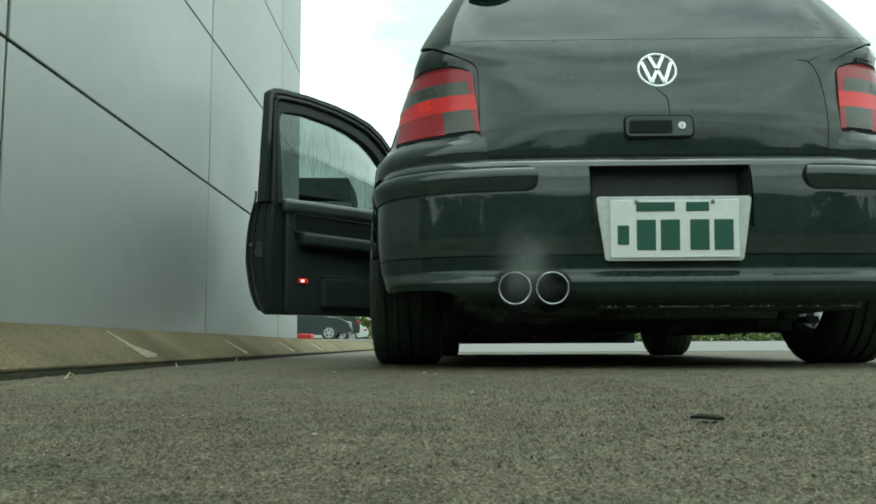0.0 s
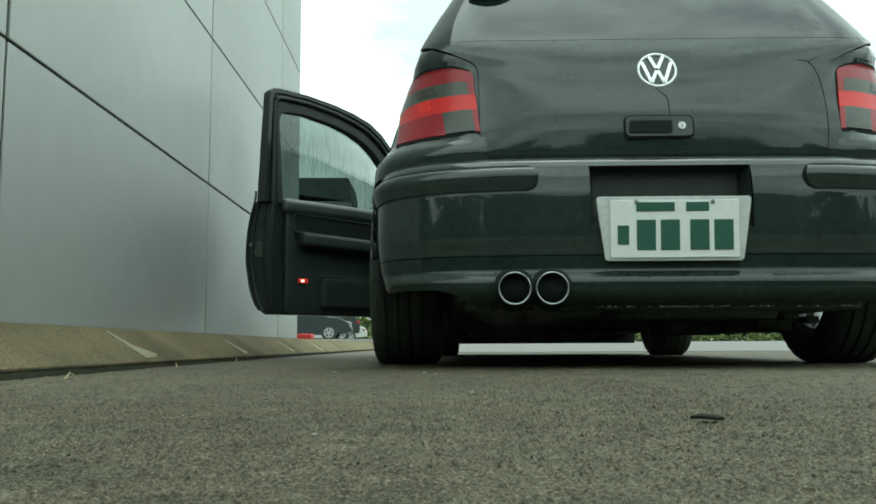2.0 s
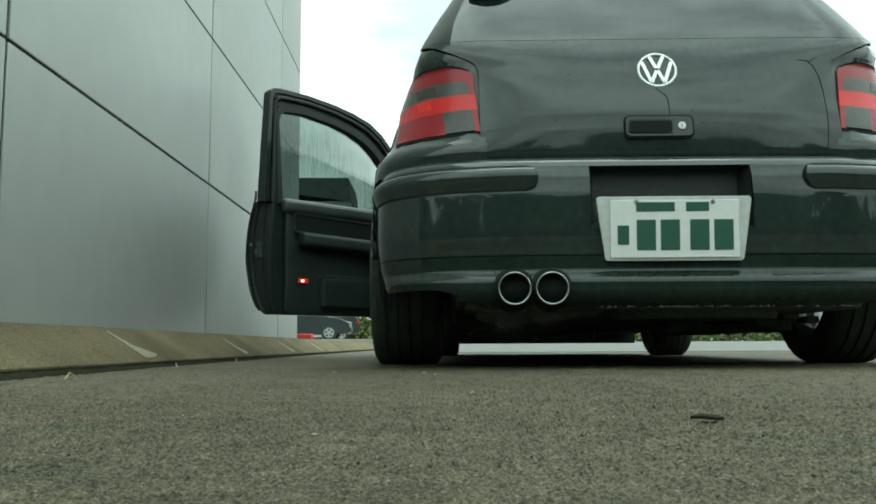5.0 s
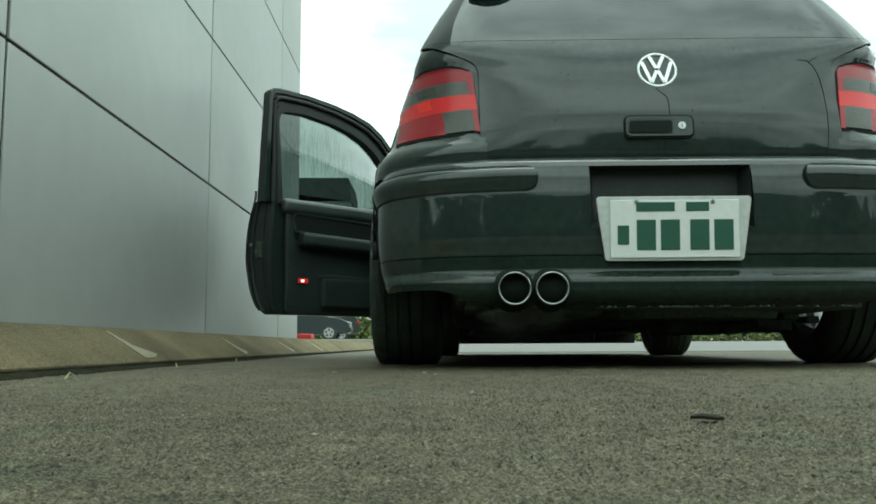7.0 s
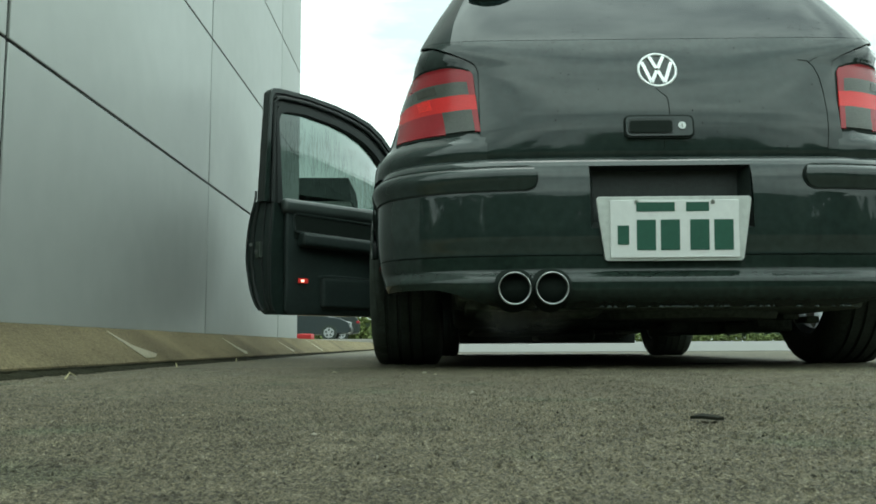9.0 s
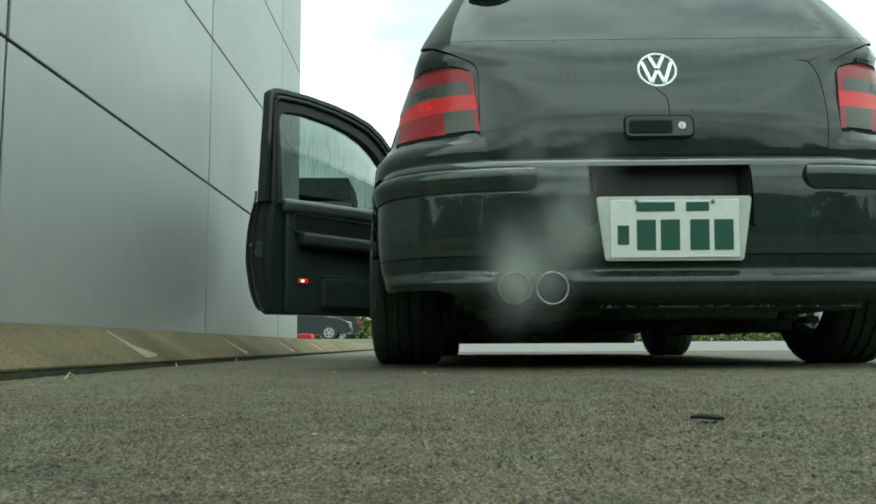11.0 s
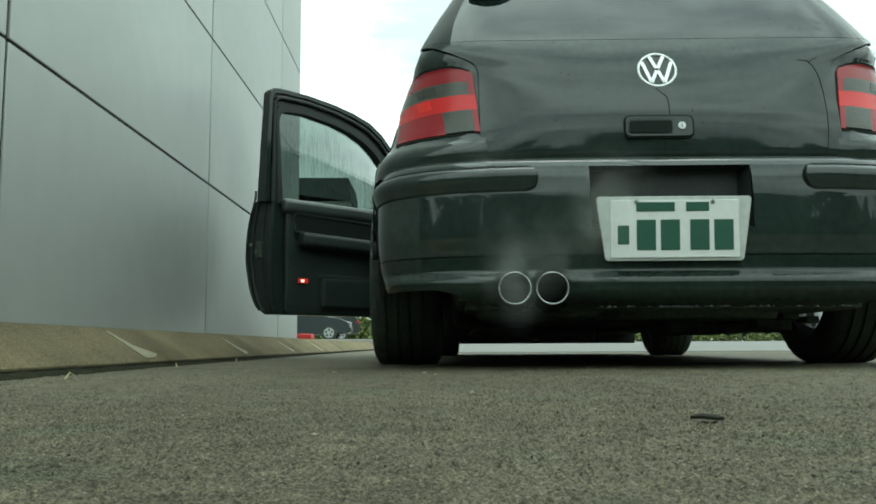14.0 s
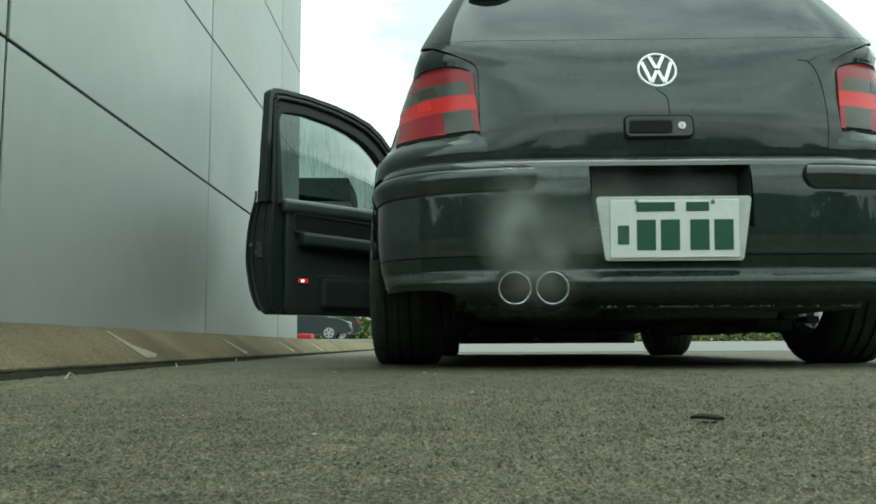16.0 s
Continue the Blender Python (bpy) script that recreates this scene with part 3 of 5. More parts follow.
def rear_bumper():
    # uneven rows so that the seam and the plate recess fall on grid lines
    zs = sorted(set(list(np.linspace(0.302, 0.584, 44)) + [0.372, 0.545]))
    us = sorted(set([-0.216, 0.216] + list(np.linspace(-0.216, 0.216, 13))))
    bm = bmesh.new()
    rows = []
    for z in zs:
        lo = phi_at(-0.216, z, W_BUMP)
        cols = [lerp(-radians(89), lo, k / 44) for k in range(44)] + [phi_at(u, z, W_BUMP) for u in us] + [lerp(-lo, radians(89), k / 44) for k in range(1, 45)]
        rows.append([bm.verts.new(tail(p, z, 0, R_BUMP, W_BUMP)) for p in cols])
    for k in range(len(zs) - 1):
        for i in range(len(rows[0]) - 1):
            q = (rows[k][i], rows[k][i + 1], rows[k + 1][i + 1], rows[k + 1][i])
            c = sum((v.co for v in q), Vector()) / 4
            if abs(c.x) < 0.216 and 0.372 < c.z < 0.545:
                continue
            bm.faces.new(q)
    bump = part("rear_bumper", bm, M["paint"], car, "gloss black rear bumper with a plate recess")
    # recess for the plate
    bm = bmesh.new()
    f0 = [(-0.216, 0.372), (0.216, 0.372), (0.216, 0.545), (-0.216, 0.545)]
    f1 = [(-0.196, 0.40), (0.196, 0.40), (0.200, 0.540), (-0.200, 0.540)]
    va = [bm.verts.new((u, plan(phi_at(u, z, W_BUMP), z, R_BUMP, W_BUMP).y + 0.001, z)) for u, z in f0]
    vb = [bm.verts.new((u, 0.075, z)) for u, z in f1]
    for i in range(4):
        bm.faces.new((va[i], va[(i + 1) % 4], vb[(i + 1) % 4], vb[i]))
    bm.faces.new(vb)
    part("plate_recess", bm, M["black"], bump, "matt black recess", smooth=False)

    # lip spoiler below the seam
    def lip(a, b):
        ph = lerp(-radians(89), radians(89), a)
        k = min(1.0, max(0.0, (abs(ph) - radians(47)) / radians(14)))
        return ph, lerp(0.162 + 0.050 * k * k * (3 - 2 * k), 0.2985, b)
    part("lip_spoiler", patch(lip, 110, 34, 0.0, -0.01, R_BUMP, W_BUMP), M["lip_paint"], bump, "scuffed black lower lip")
    part("seam", patch(lambda a, b: (lerp(-radians(89), radians(89), a), lerp(0.297, 0.3035, b)), 110, 2, -0.004, -0.012, R_BUMP, W_BUMP), M["gap"], bump)

    # rub strips with a rounded inner end
    def strip(s, grow):
        def f(a, b):
            zm, hz = 0.511 - 0.022 * a**2, 0.0325 + grow
            z = zm + (2 * b - 1) * hz
            end = 0.357 - grow + 0.030 * (1 - math.sqrt(max(0.0, 1 - (2 * b - 1) ** 2)))
            return s * lerp(phi_at(end, z, W_BUMP), radians(86), a), z
        return f

    for s in (-1, 1):
        part("strip_gap", patch(strip(s, 0.004), 50, 14, 0.0022, 0.0, R_BUMP, W_BUMP), M["gap"], bump)
        part("rub_strip", patch(strip(s, 0.0), 50, 14, lambda b: 0.003 + 0.014 * math.sin(math.pi * min(1.0, b ** 1.5)) ** 0.8, 0.001, R_BUMP, W_BUMP), M["paint"], bump, "gloss black bumper rub strip")
        part("side_slot", patch(lambda a, b, s=s: (s * lerp(radians(80.0), radians(82.0), a), lerp(0.385, 0.462, b)), 4, 8, 0.003, 0.0, R_BUMP, W_BUMP), M["gap"], bump)
    # dark discs on the lip stand in for shaded openings round the tail pipes
    def cut(cx):
        def f(a, b):
            t = 2 * math.pi * a
            r = 0.054 * b
            return phi_at(cx + r * math.cos(t), 0.2105 + r * math.sin(t), W_BUMP), 0.2105 + r * math.sin(t)
        return f
    for cx in (-0.424, -0.3265):
        part("pipe_cutout", patch(cut(cx), 36, 6, 0.006, 0.004, R_BUMP, W_BUMP), M["gap"], bump)
    return bump


def tail_pipe(cx):
    prof = [(0.0388, -0.035), (0.0388, -0.047), (0.0396, -0.0490), (0.0412, -0.0496), (0.0426, -0.0485), (0.0430, -0.046), (0.0426, -0.035)]
    turn = Matrix.Translation((cx, 0.0, 0.2105)) @ Matrix.Rotation(radians(90), 4, "Z")
    tip = part("tail_pipe", revolve(prof, 48, turn), M["chrome"], car, "round chrome exhaust tip")
    inner = [(0.0387, -0.046), (0.0380, 0.16), (0.0005, 0.165), (0.0005, 0.17), (0.041, 0.17), (0.0424, -0.036)]
    part("pipe_bore", revolve(inner, 32, turn), M["pipe"], tip)


def badge(parent):
    y = plan(phi_at(0, 0.852), 0.852, R_BODY, W_OF).y - 0.006
    tilt = Matrix.Translation((0.002, y, 0.842)) @ Matrix.Rotation(radians(-15), 4, "X")
    ring = revolve([(0.0485, 0.0), (0.0485, -0.006), (0.0505, -0.0085), (0.0545, -0.0085), (0.057, -0.006), (0.057, 0.0)], 56, tilt @ Matrix.Rotation(radians(90), 4, "Z"))
    b = part("emblem", ring, M["emblem"], parent, "round bright emblem on the tailgate")
    part("emblem_back", add_cyl(bmesh.new(), tilt @ Vector((0, 0, 0)), tilt @ Vector((0, -0.0035, 0)), 0.056, seg=48), M["paint"], b)

    def bar(p, q, w=0.0105):
        p, q = Vector((p[0], 0, p[1])), Vector((q[0], 0, q[1]))
        d = (q - p)
        ang = math.atan2(d.z, d.x)
        m = tilt @ Matrix.Translation((p + q) / 2 + Vector((0, -0.006, 0))) @ Matrix.Rotation(-ang, 4, "Y")
        part("emblem_bar", box(0, 0, 0, d.length, 0.005, w, 0.0012, m=m), M["emblem"], b)
    for s in (-1, 1):
        bar((s * 0.0205, 0.045), (s * 0.0015, 0.004))
        bar((s * 0.0420, 0.026), (s * 0.0185, -0.042))
        bar((s * 0.0185, -0.042), (s * 0.0010, -0.002))


def gate_handle(parent):
    z, u0, u1, hz = 0.6665, -0.103, 0.085, 0.0310
    y = R_BODY(z) - 0.006
    tilt = Matrix.Translation(((u0 + u1) / 2, y, z)) @ Matrix.Rotation(radians(-8), 4, "X")
    w = (u1 - u0)

    def rounded(w, h, r, n=7):
        pts = []
        for cx, cz, a0 in ((w / 2 - r, h / 2 - r, 0), (-w / 2 + r, h / 2 - r, 90), (-w / 2 + r, -h / 2 + r, 180), (w / 2 - r, -h / 2 + r, 270)):
            for k in range(n):
                t = radians(a0 + 90 * k / (n - 1))
                pts.append((cx + r * math.cos(t), cz + r * math.sin(t)))
        return pts

    def plate(w, h, r, d0, d1, x=0.0, zz=0.0, bev=0.0015):
        bm = prism([(a + x, b + zz) for a, b in rounded(w, h, r)], d1 - d0, "y", d0, 0.0)
        bmesh.ops.transform(bm, matrix=tilt, verts=bm.verts)
        return bm
    h = part("gate_handle", plate(w + 0.006, 2 * hz + 0.006, 0.017, -0.002, 0.004), M["gap"], parent, "recessed black tailgate handle")
    part("escutcheon", plate(w - 0.004, 2 * hz - 0.004, 0.014, -0.006, 0.004), M["paint"], h)
    part("grip", plate(0.125, 2 * hz - 0.018, 0.010, -0.0085, 0.004, -0.024), M["black"], h)
    # dark plate over the grip stands in for the shade of its hollow
    part("grip_shadow", plate(0.117, 2 * hz - 0.027, 0.008, -0.0105, 0.004, -0.024, -0.003), M["gap"], h)
    bm = bmesh.new()
    add_cyl(bm, tilt @ Vector((0.062, 0.0, 0.0)), tilt @ Vector((0.062, -0.010, 0.0)), 0.0105, seg=24)
    lock = part("lock", bm, M["chrome"], h, "bright lock barrel")
    part("keyhole", box(0, 0, 0, 0.0022, 0.002, 0.011, m=tilt @ Matrix.Translation((0.062, -0.0105, 0))), M["gap"], lock)


def number_plate():
    m = Matrix.Translation((0.0, -0.016, 0.385)) @ Matrix.Rotation(radians(4), 4, "X")
    holder = [(-0.176, -0.102), (0.176, -0.102), (0.182, -0.096), (0.196, 0.0), (0.204, 0.062), (0.198, 0.068), (-0.198, 0.068), (-0.204, 0.062), (-0.196, 0.0), (-0.182, -0.096)]
    bm = prism(holder, 0.010, "y", 0.0, 0.0015)
    bmesh.ops.transform(bm, matrix=m, verts=bm.verts)
    carrier = part("plate_holder", bm, M["carrier"], car, "pale plastic plate carrier narrowing downwards")
    for x in (-0.10, 0.10):
        part("screw", add_cyl(bmesh.new(), m @ Vector((x, -0.006, 0.052)), m @ Vector((x, 0.002, 0.052)), 0.006, seg=14), M["chrome"], carrier)
    pl = part("number_plate", box(0, -0.003, -0.018, 0.338, 0.004, 0.152, 0.0015, m=m), M["plate"], car, "white number plate with dark green print")
    for x, z, w, h in ((-0.05, 0.040, 0.10, 0.024), (0.06, 0.040, 0.06, 0.024), (-0.135, -0.034, 0.03, 0.05), (-0.075, -0.034, 0.05, 0.080), (-0.012, -0.034, 0.05, 0.080), (0.065, -0.034, 0.05, 0.080), (0.128, -0.034, 0.05, 0.080)):
        part("printed_bar", box(0, 0, 0, w, 0.0016, h, m=m @ Matrix.Translation((x, -0.0056, z))), M["plate_bar"], pl, smooth=False)


def wheel(u, v, steer=0.0, lean=0.0):
    s = 1 if u > 0 else -1
    R0, hw = 0.305, 0.116
    prof = [(0.200, -0.092), (0.212, -0.108), (0.250, -hw), (0.278, -0.112), (0.294, -0.103), (0.3025, -0.090)]
    for g in (-0.058, -0.019, 0.019, 0.058):
        prof += [(R0, g - 0.0065), (R0 - 0.007, g - 0.0045), (R0 - 0.007, g + 0.0045), (R0, g + 0.0065)]
    prof += [(0.3025, 0.090), (0.294, 0.103), (0.278, 0.112), (0.250, hw), (0.212, 0.108), (0.200, 0.092)]

    def wob(i, j):
        return -0.005 if (i % 3 == 0 and (j in (4, 5, 6) or j in (len(prof) - 7, len(prof) - 6, len(prof) - 5))) else 0.0
    m = pose(u, v, R0 - 0.004, 0, lean, steer)
    tyre = part("wheel", revolve(prof, 120, m, wob), M["rubber"], car, "black tyre on a silver alloy rim", angle=30)
    rim = part("rim", revolve([(0.200, -0.090), (0.206, -0.092), (0.206, -0.085), (0.19, -0.07), (0.185, 0.07), (0.206, 0.085), (0.206, 0.092), (0.200, 0.090), (0.178, 0.068), (0.182, -0.07)], 64, m), M["rim"], tyre, "silver alloy rim")
    bm = bmesh.new()
    for k in range(5):
        add_box(bm, s * 0.055, 0, 0.105, 0.022, 0.045, 0.165, 0.006, m=m @ Matrix.Rotation(2 * math.pi * k / 5, 4, "X"))
    add_cyl(bm, m @ Vector((s * 0.03, 0, 0)), m @ Vector((s * 0.075, 0, 0)), 0.045)
    part("spokes", bm, M["rim"], tyre)
    bm = bmesh.new()
    add_cyl(bm, m @ Vector((-s * 0.03, 0, 0)), m @ Vector((-s * 0.018, 0, 0)), 0.125, seg=40)
    add_cyl(bm, m @ Vector((-s * 0.09, 0, 0)), m @ Vector((0, 0, 0)), 0.045, seg=24)
    part("brake_disc", bm, M["under"], tyre)


def underbody():
    bm = bmesh.new()
    add_box(bm, 0, 2.15, 0.225, 1.18, 3.3, 0.11, 0.03)
    add_box(bm, 0, 0.47, 0.28, 1.16, 0.72, 0.20, 0.03)
    add_box(bm, 0, 3.75, 0.215, 1.4, 0.60, 0.15, 0.05)
    pan = part("floor_pan", bm, M["under"], car, "dirty black underbody")
    part("silencer", box(-0.33, 0.42, 0.215, 0.40, 0.46, 0.15, 0.06, seg=3), M["under"], car, "oval rear silencer")
    part("rear_axle", tube([(-0.66, 0.78, 0.27), (-0.5, 0.82, 0.22), (0.5, 0.82, 0.22), (0.66, 0.78, 0.27)], 0.04, 12), M["under"], car)
    part("fuel_tank", box(0.10, 1.15, 0.185, 0.80, 0.42, 0.12, 0.05, seg=3), M["under"], car)
    part("spare_well", add_cyl(bmesh.new(), (0.14, 0.45, 0.14), (0.14, 0.45, 0.30), 0.27, 0.33, 32), M["under"], car)
    part("exhaust_pipe", tube([(-0.33, 0.6, 0.2), (-0.30, 0.85, 0.17), (-0.06, 1.3, 0.15), (-0.02, 3.2, 0.15)], 0.028, 12), M["under"], car)
    part("sump", box(0.12, 3.35, 0.135, 0.36, 0.40, 0.09, 0.02), M["under"], car)
    part("front_lip", box(0.0, 3.98, 0.122, 1.42, 0.14, 0.090, 0.010), M["black"], car)
    for s in (-1, 1):
        part("trailing_arm", tube([(s * 0.62, 0.76, 0.28), (s * 0.58, 1.02, 0.22), (s * 0.52, 1.30, 0.24)], 0.032, 10), M["under"], car)
        pts = [(s * 0.50 + 0.05 * math.cos(t * 0.8), 0.70 + 0.05 * math.sin(t * 0.8), 0.24 + 0.0035 * t) for t in range(0, 48)]
        part("spring", tube(pts, 0.007, 6), M["under"], car)
        part("wheel_liner", grid(lambda a, b, s=s: (s * lerp(0.55, 0.80, b), 0.758 + 0.36 * math.cos(math.pi * a), 0.30 + 0.36 * math.sin(math.pi * a)), 24, 4), M["under"], car)
        part("wheel_liner", grid(lambda a, b, s=s: (s * lerp(0.50, 0.80, b), 3.269 + 0.36 * math.cos(math.pi * a), 0.30 + 0.36 * math.sin(math.pi * a)), 24, 4), M["under"], car)
        for v in (0.758, 3.269):
            pts = [(s * (W_OF(0.30 + 0.345 * math.sin(t)) - 0.002), v + 0.348 * math.cos(t), 0.30 + 0.348 * math.sin(t)) for t in np.linspace(0.1, math.pi - 0.1, 30)]
            part("arch_lip", tube(pts, 0.011, 8), M["paint"], car)
        part("sill", box(s * 0.77, 2.02, 0.185, 0.14, 1.76, 0.125, 0.03, seg=3), M["black"], car)
    part("heat_shield", box(-0.25, 2.2, 0.128, 0.5, 1.6, 0.02, 0.006), M["under"], car)
    for p, q, r in (((0.30, 1.05, 0.125), (0.68, 0.80, 0.19), 0.012), ((0.42, 0.95, 0.115), (0.60, 1.25, 0.135), 0.016), ((0.52, 0.70, 0.13), (0.66, 1.02, 0.15), 0.010),
                    ((0.20, 0.85, 0.14), (0.55, 0.98, 0.122), 0.009), ((0.36, 1.30, 0.115), (0.62, 1.40, 0.13), 0.014)):
        part("suspension_link", tube([p, ((p[0] + q[0]) / 2, (p[1] + q[1]) / 2, (p[2] + q[2]) / 2 - 0.008), q], r, 8), M["under"], car)
    part("undertray", box(0.0, 0.42, 0.185, 1.10, 0.60, 0.05, 0.015), M["under"], car)
    part("tow_hook", tube([(0.10, 1.4, 0.125), (0.10, 1.4, 0.105), (0.12, 1.4, 0.095), (0.14, 1.4, 0.105)], 0.007, 6), M["under"], car)
    bm = bmesh.new()
    for u, v, z, w, h in ((0.30, 0.92, 0.128, 0.20, 0.05), (0.42, 0.86, 0.122, 0.10, 0.035), (0.52, 0.80, 0.130, 0.14, 0.05), (0.22, 1.02, 0.114, 0.10, 0.04)):
        add_box(bm, u, v, z, w, 0.14, h, 0.012)
    part("axle_mount", bm, M["under"], car, "grimy rear axle mounting")
    bm = prism([(0.583, 0.214), (0.592, 0.222), (0.602, 0.19), (0.617, 0.135), (0.608, 0.118), (0.595, 0.135), (0.584, 0.175)], 0.012, "y", 0.60, 0.002)
    part("brake_shield", bm, M["rim"], car, "bright edge of the brake shield")
    rng = random.Random(3)
    for k in range(26):
        bm = box( rng.uniform(0.25, 0.62), rng.uniform(0.5, 1.3), rng.uniform(0.135, 0.19), rng.uniform(0.02, 0.12), rng.uniform(0.02, 0.10), rng.uniform(0.01, 0.035), 0.003, seg=1)
        part("bracket", bm, M["under"], car)


def side_glass():
    for s in (-1, 1):
        spans = [(0.80, 1.20), (1.27, 1.70)] + ([(1.78, 2.62)] if s > 0 else [])
        for y0, y1 in spans:
            def f(a, b, y0=y0, y1=y1, s=s):
                z = lerp(0.90, 1.27, b)
                yy0, yy1 = y0 + max(0, (y0 < 1) * 0.14 * b), y1 - (0.55 * b if y1 > 2 else 0.0)
                return (s * (W_OF(z) + 0.003), lerp(yy0, yy1, a), z)
            part("side_window", grid(f, 12, 8), M["rear_glass"], car)
    # windscreen, lamps and grille
    def screen(a, b):
        z = lerp(0.95, 1.31, b)
        w = W_OF(z) * 0.80
        x = lerp(-w, w, a)
        f = F_BODY(z)
        y1 = max(R_BODY(z) + CORNER + 0.05, f - 0.55)
        y = y1 + (f - y1) * (1 - abs(x / W_OF(z)) ** 2.7) ** (1 / 2.7)
        return (x, y + 0.006, z + 0.004)
    part("windscreen", grid(screen, 24, 12), M["rear_glass"], car)
    for s in (-1, 1):
        part("headlamp", box(s * 0.56, 4.03, 0.60, 0.30, 0.10, 0.15, 0.03, m=pose(0, 0, 0)), M["silver_lens"], car)
    part("grille", box(0, 4.105, 0.60, 0.66, 0.06, 0.11, 0.012), M["black"], car)
    part("mirror", box(0.90, 2.52, 0.93, 0.20, 0.10, 0.13, 0.035, seg=3), M["paint"], car)


def cabin():
    part("cabin_floor", box(0, 1.9, 0.30, 1.3, 1.9, 0.04), M["trim"], car)
    part("dashboard", box(0, 2.66, 0.72, 1.26, 0.34, 0.26, 0.05, seg=3), M["trim"], car)
    for x in (-0.36, 0.36):
        bm = bmesh.new()
        add_box(bm, x, 2.0, 0.47, 0.50, 0.50, 0.16, 0.05, seg=3)
        add_box(bm, x, 1.72, 0.76, 0.48, 0.14, 0.56, 0.05, m=Matrix.Translation((0, 1.72, 0.5)) @ Matrix.Rotation(radians(14), 4, "X") @ Matrix.Translation((0, -1.72, -0.5)), seg=3)
        add_box(bm, x, 1.60, 1.14, 0.26, 0.09, 0.17, 0.04, seg=3)
        part("front_seat", bm, M["trim"], car, "dark cloth seat")


# the open door, in its own plane: x from the free edge to the hinge, y outwards, z up
def open_door():
    world = pose(-0.865, 4.30, 0, 0, 0, 44.0)
    y_out = smooth_line([0.225, 0.26, 0.38, 0.53, 0.66, 0.80, 0.90], [0.035, 0.060, 0.110, 0.135, 0.125, 0.085, 0.060])
    s_in = smooth_line([0.225, 0.26, 0.34, 0.55, 0.80, 0.90], [0.115, 0.085, 0.075, 0.070, 0.080, 0.085])
    s_out = smooth_line([0.225, 0.26, 0.34, 0.53, 0.70, 0.80, 0.90], [0.050, 0.022, 0.008, 0.000, 0.004, 0.012, 0.02])

    def at_z(z, t):
        """Round the free edge from the inner face (t 0) to the outer skin (t 1)."""
        k = t * t * (3 - 2 * t)
        return (lerp(s_in(z), s_out(z), min(1, t * 1.25)), lerp(0.0, y_out(z), k), z)

    zs = [0.225 + (0.805 - 0.225) * k / 24 for k in range(25)]
    bm = bmesh.new()
    rows = []
    for z in zs:
        rim = [at_z(z, t / 8) for t in range(9)]
        outer = [(lerp(s_out(z), 1.06, k / 6), y_out(z) + 0.004, z) for k in range(1, 7)]
        inner = [(1.06, 0.012, z), (0.6, 0.012, z), (s_in(z) + 0.02, 0.006, z)]
        rows.append([bm.verts.new(p) for p in rim + outer + inner])
    n = len(rows[0])
    for k in range(24):
        for i in range(n):
            j = (i + 1) % n
            bm.faces.new((rows[k][i], rows[k][j], rows[k + 1][j], rows[k + 1][i]))
    bm.faces.new(rows[0]), bm.faces.new(rows[-1])
    door = part("door", bm, M["paint"], car, "open front door seen from its dark inner side", angle=50)
    door.matrix_local = CAR.inverted() @ world

    # window frame
    outer = [(0.006, 0.80), (0.020, 1.10), (0.036, 1.380), (0.052, 1.398), (0.10, 1.404), (0.26, 1.402), (0.459, 1.383), (0.58, 1.360), (0.70, 1.326), (0.79, 1.272), (0.869, 1.196), (0.95, 1.09), (1.02, 0.96), (1.06, 0.80)]
    inner = [(0.122, 0.80), (0.112, 0.95), (0.092, 1.235), (0.104, 1.275), (0.14, 1.290), (0.26, 1.296), (0.459, 1.273), (0.57, 1.245), (0.67, 1.205), (0.75, 1.150), (0.827, 1.074), (0.89, 0.99), (0.945, 0.90), (0.985, 0.80)]

    def loop_band(a, b, y0, y1, steps=4):
        bm = bmesh.new()
        def pts(l, y):
            out = []
            for i in range(len(l) - 1):
                for k in range(steps):
                    out.append((lerp(l[i][0], l[i + 1][0], k / steps), y, lerp(l[i][1], l[i + 1][1], k / steps)))
            out.append((l[-1][0], y, l[-1][1]))
            return [bm.verts.new(p) for p in out]
        o0, i0, o1, i1 = pts(a, y0), pts(b, y0), pts(a, y1), pts(b, y1)
        m = len(o0)
        for i in range(m - 1):
            bm.faces.new((o0[i], o0[i + 1], i0[i + 1], i0[i]))
            bm.faces.new((o1[i], i1[i], i1[i + 1], o1[i + 1]))
            bm.faces.new((o0[i], o1[i], o1[i + 1], o0[i + 1]))
            bm.faces.new((i0[i], i0[i + 1], i1[i + 1], i1[i]))
        return bm

    def between(t):
        return [(lerp(o[0], q[0], t), lerp(o[1], q[1], t)) for o, q in zip(outer, inner)]
    part("window_frame", loop_band(outer, between(0.96), 0.0, 0.055), M["black"], door, "matt black window frame")
    part("frame_edge", loop_band(outer, between(0.20), -0.012, 0.004), M["paint"], door)
    part("frame_seal", tube([(p[0], -0.010, p[1]) for p in between(0.42)], 0.011, 8), M["seal"], door, "rubber door seal")
    part("glass_run", loop_band(between(0.70), inner, -0.006, 0.03), M["seal"], door)
    bm = bmesh.new()
    vs = [bm.verts.new((p[0], 0.026, p[1])) for p in between(0.9)]
    bm.faces.new(vs)
    gl = part("door_window", bm, M["door_glass"], door, "greenish side window streaked with rain", smooth=False)
    gl.visible_shadow = False
    # rain trails on the pane
    rng = random.Random(11)
    bm = bmesh.new()
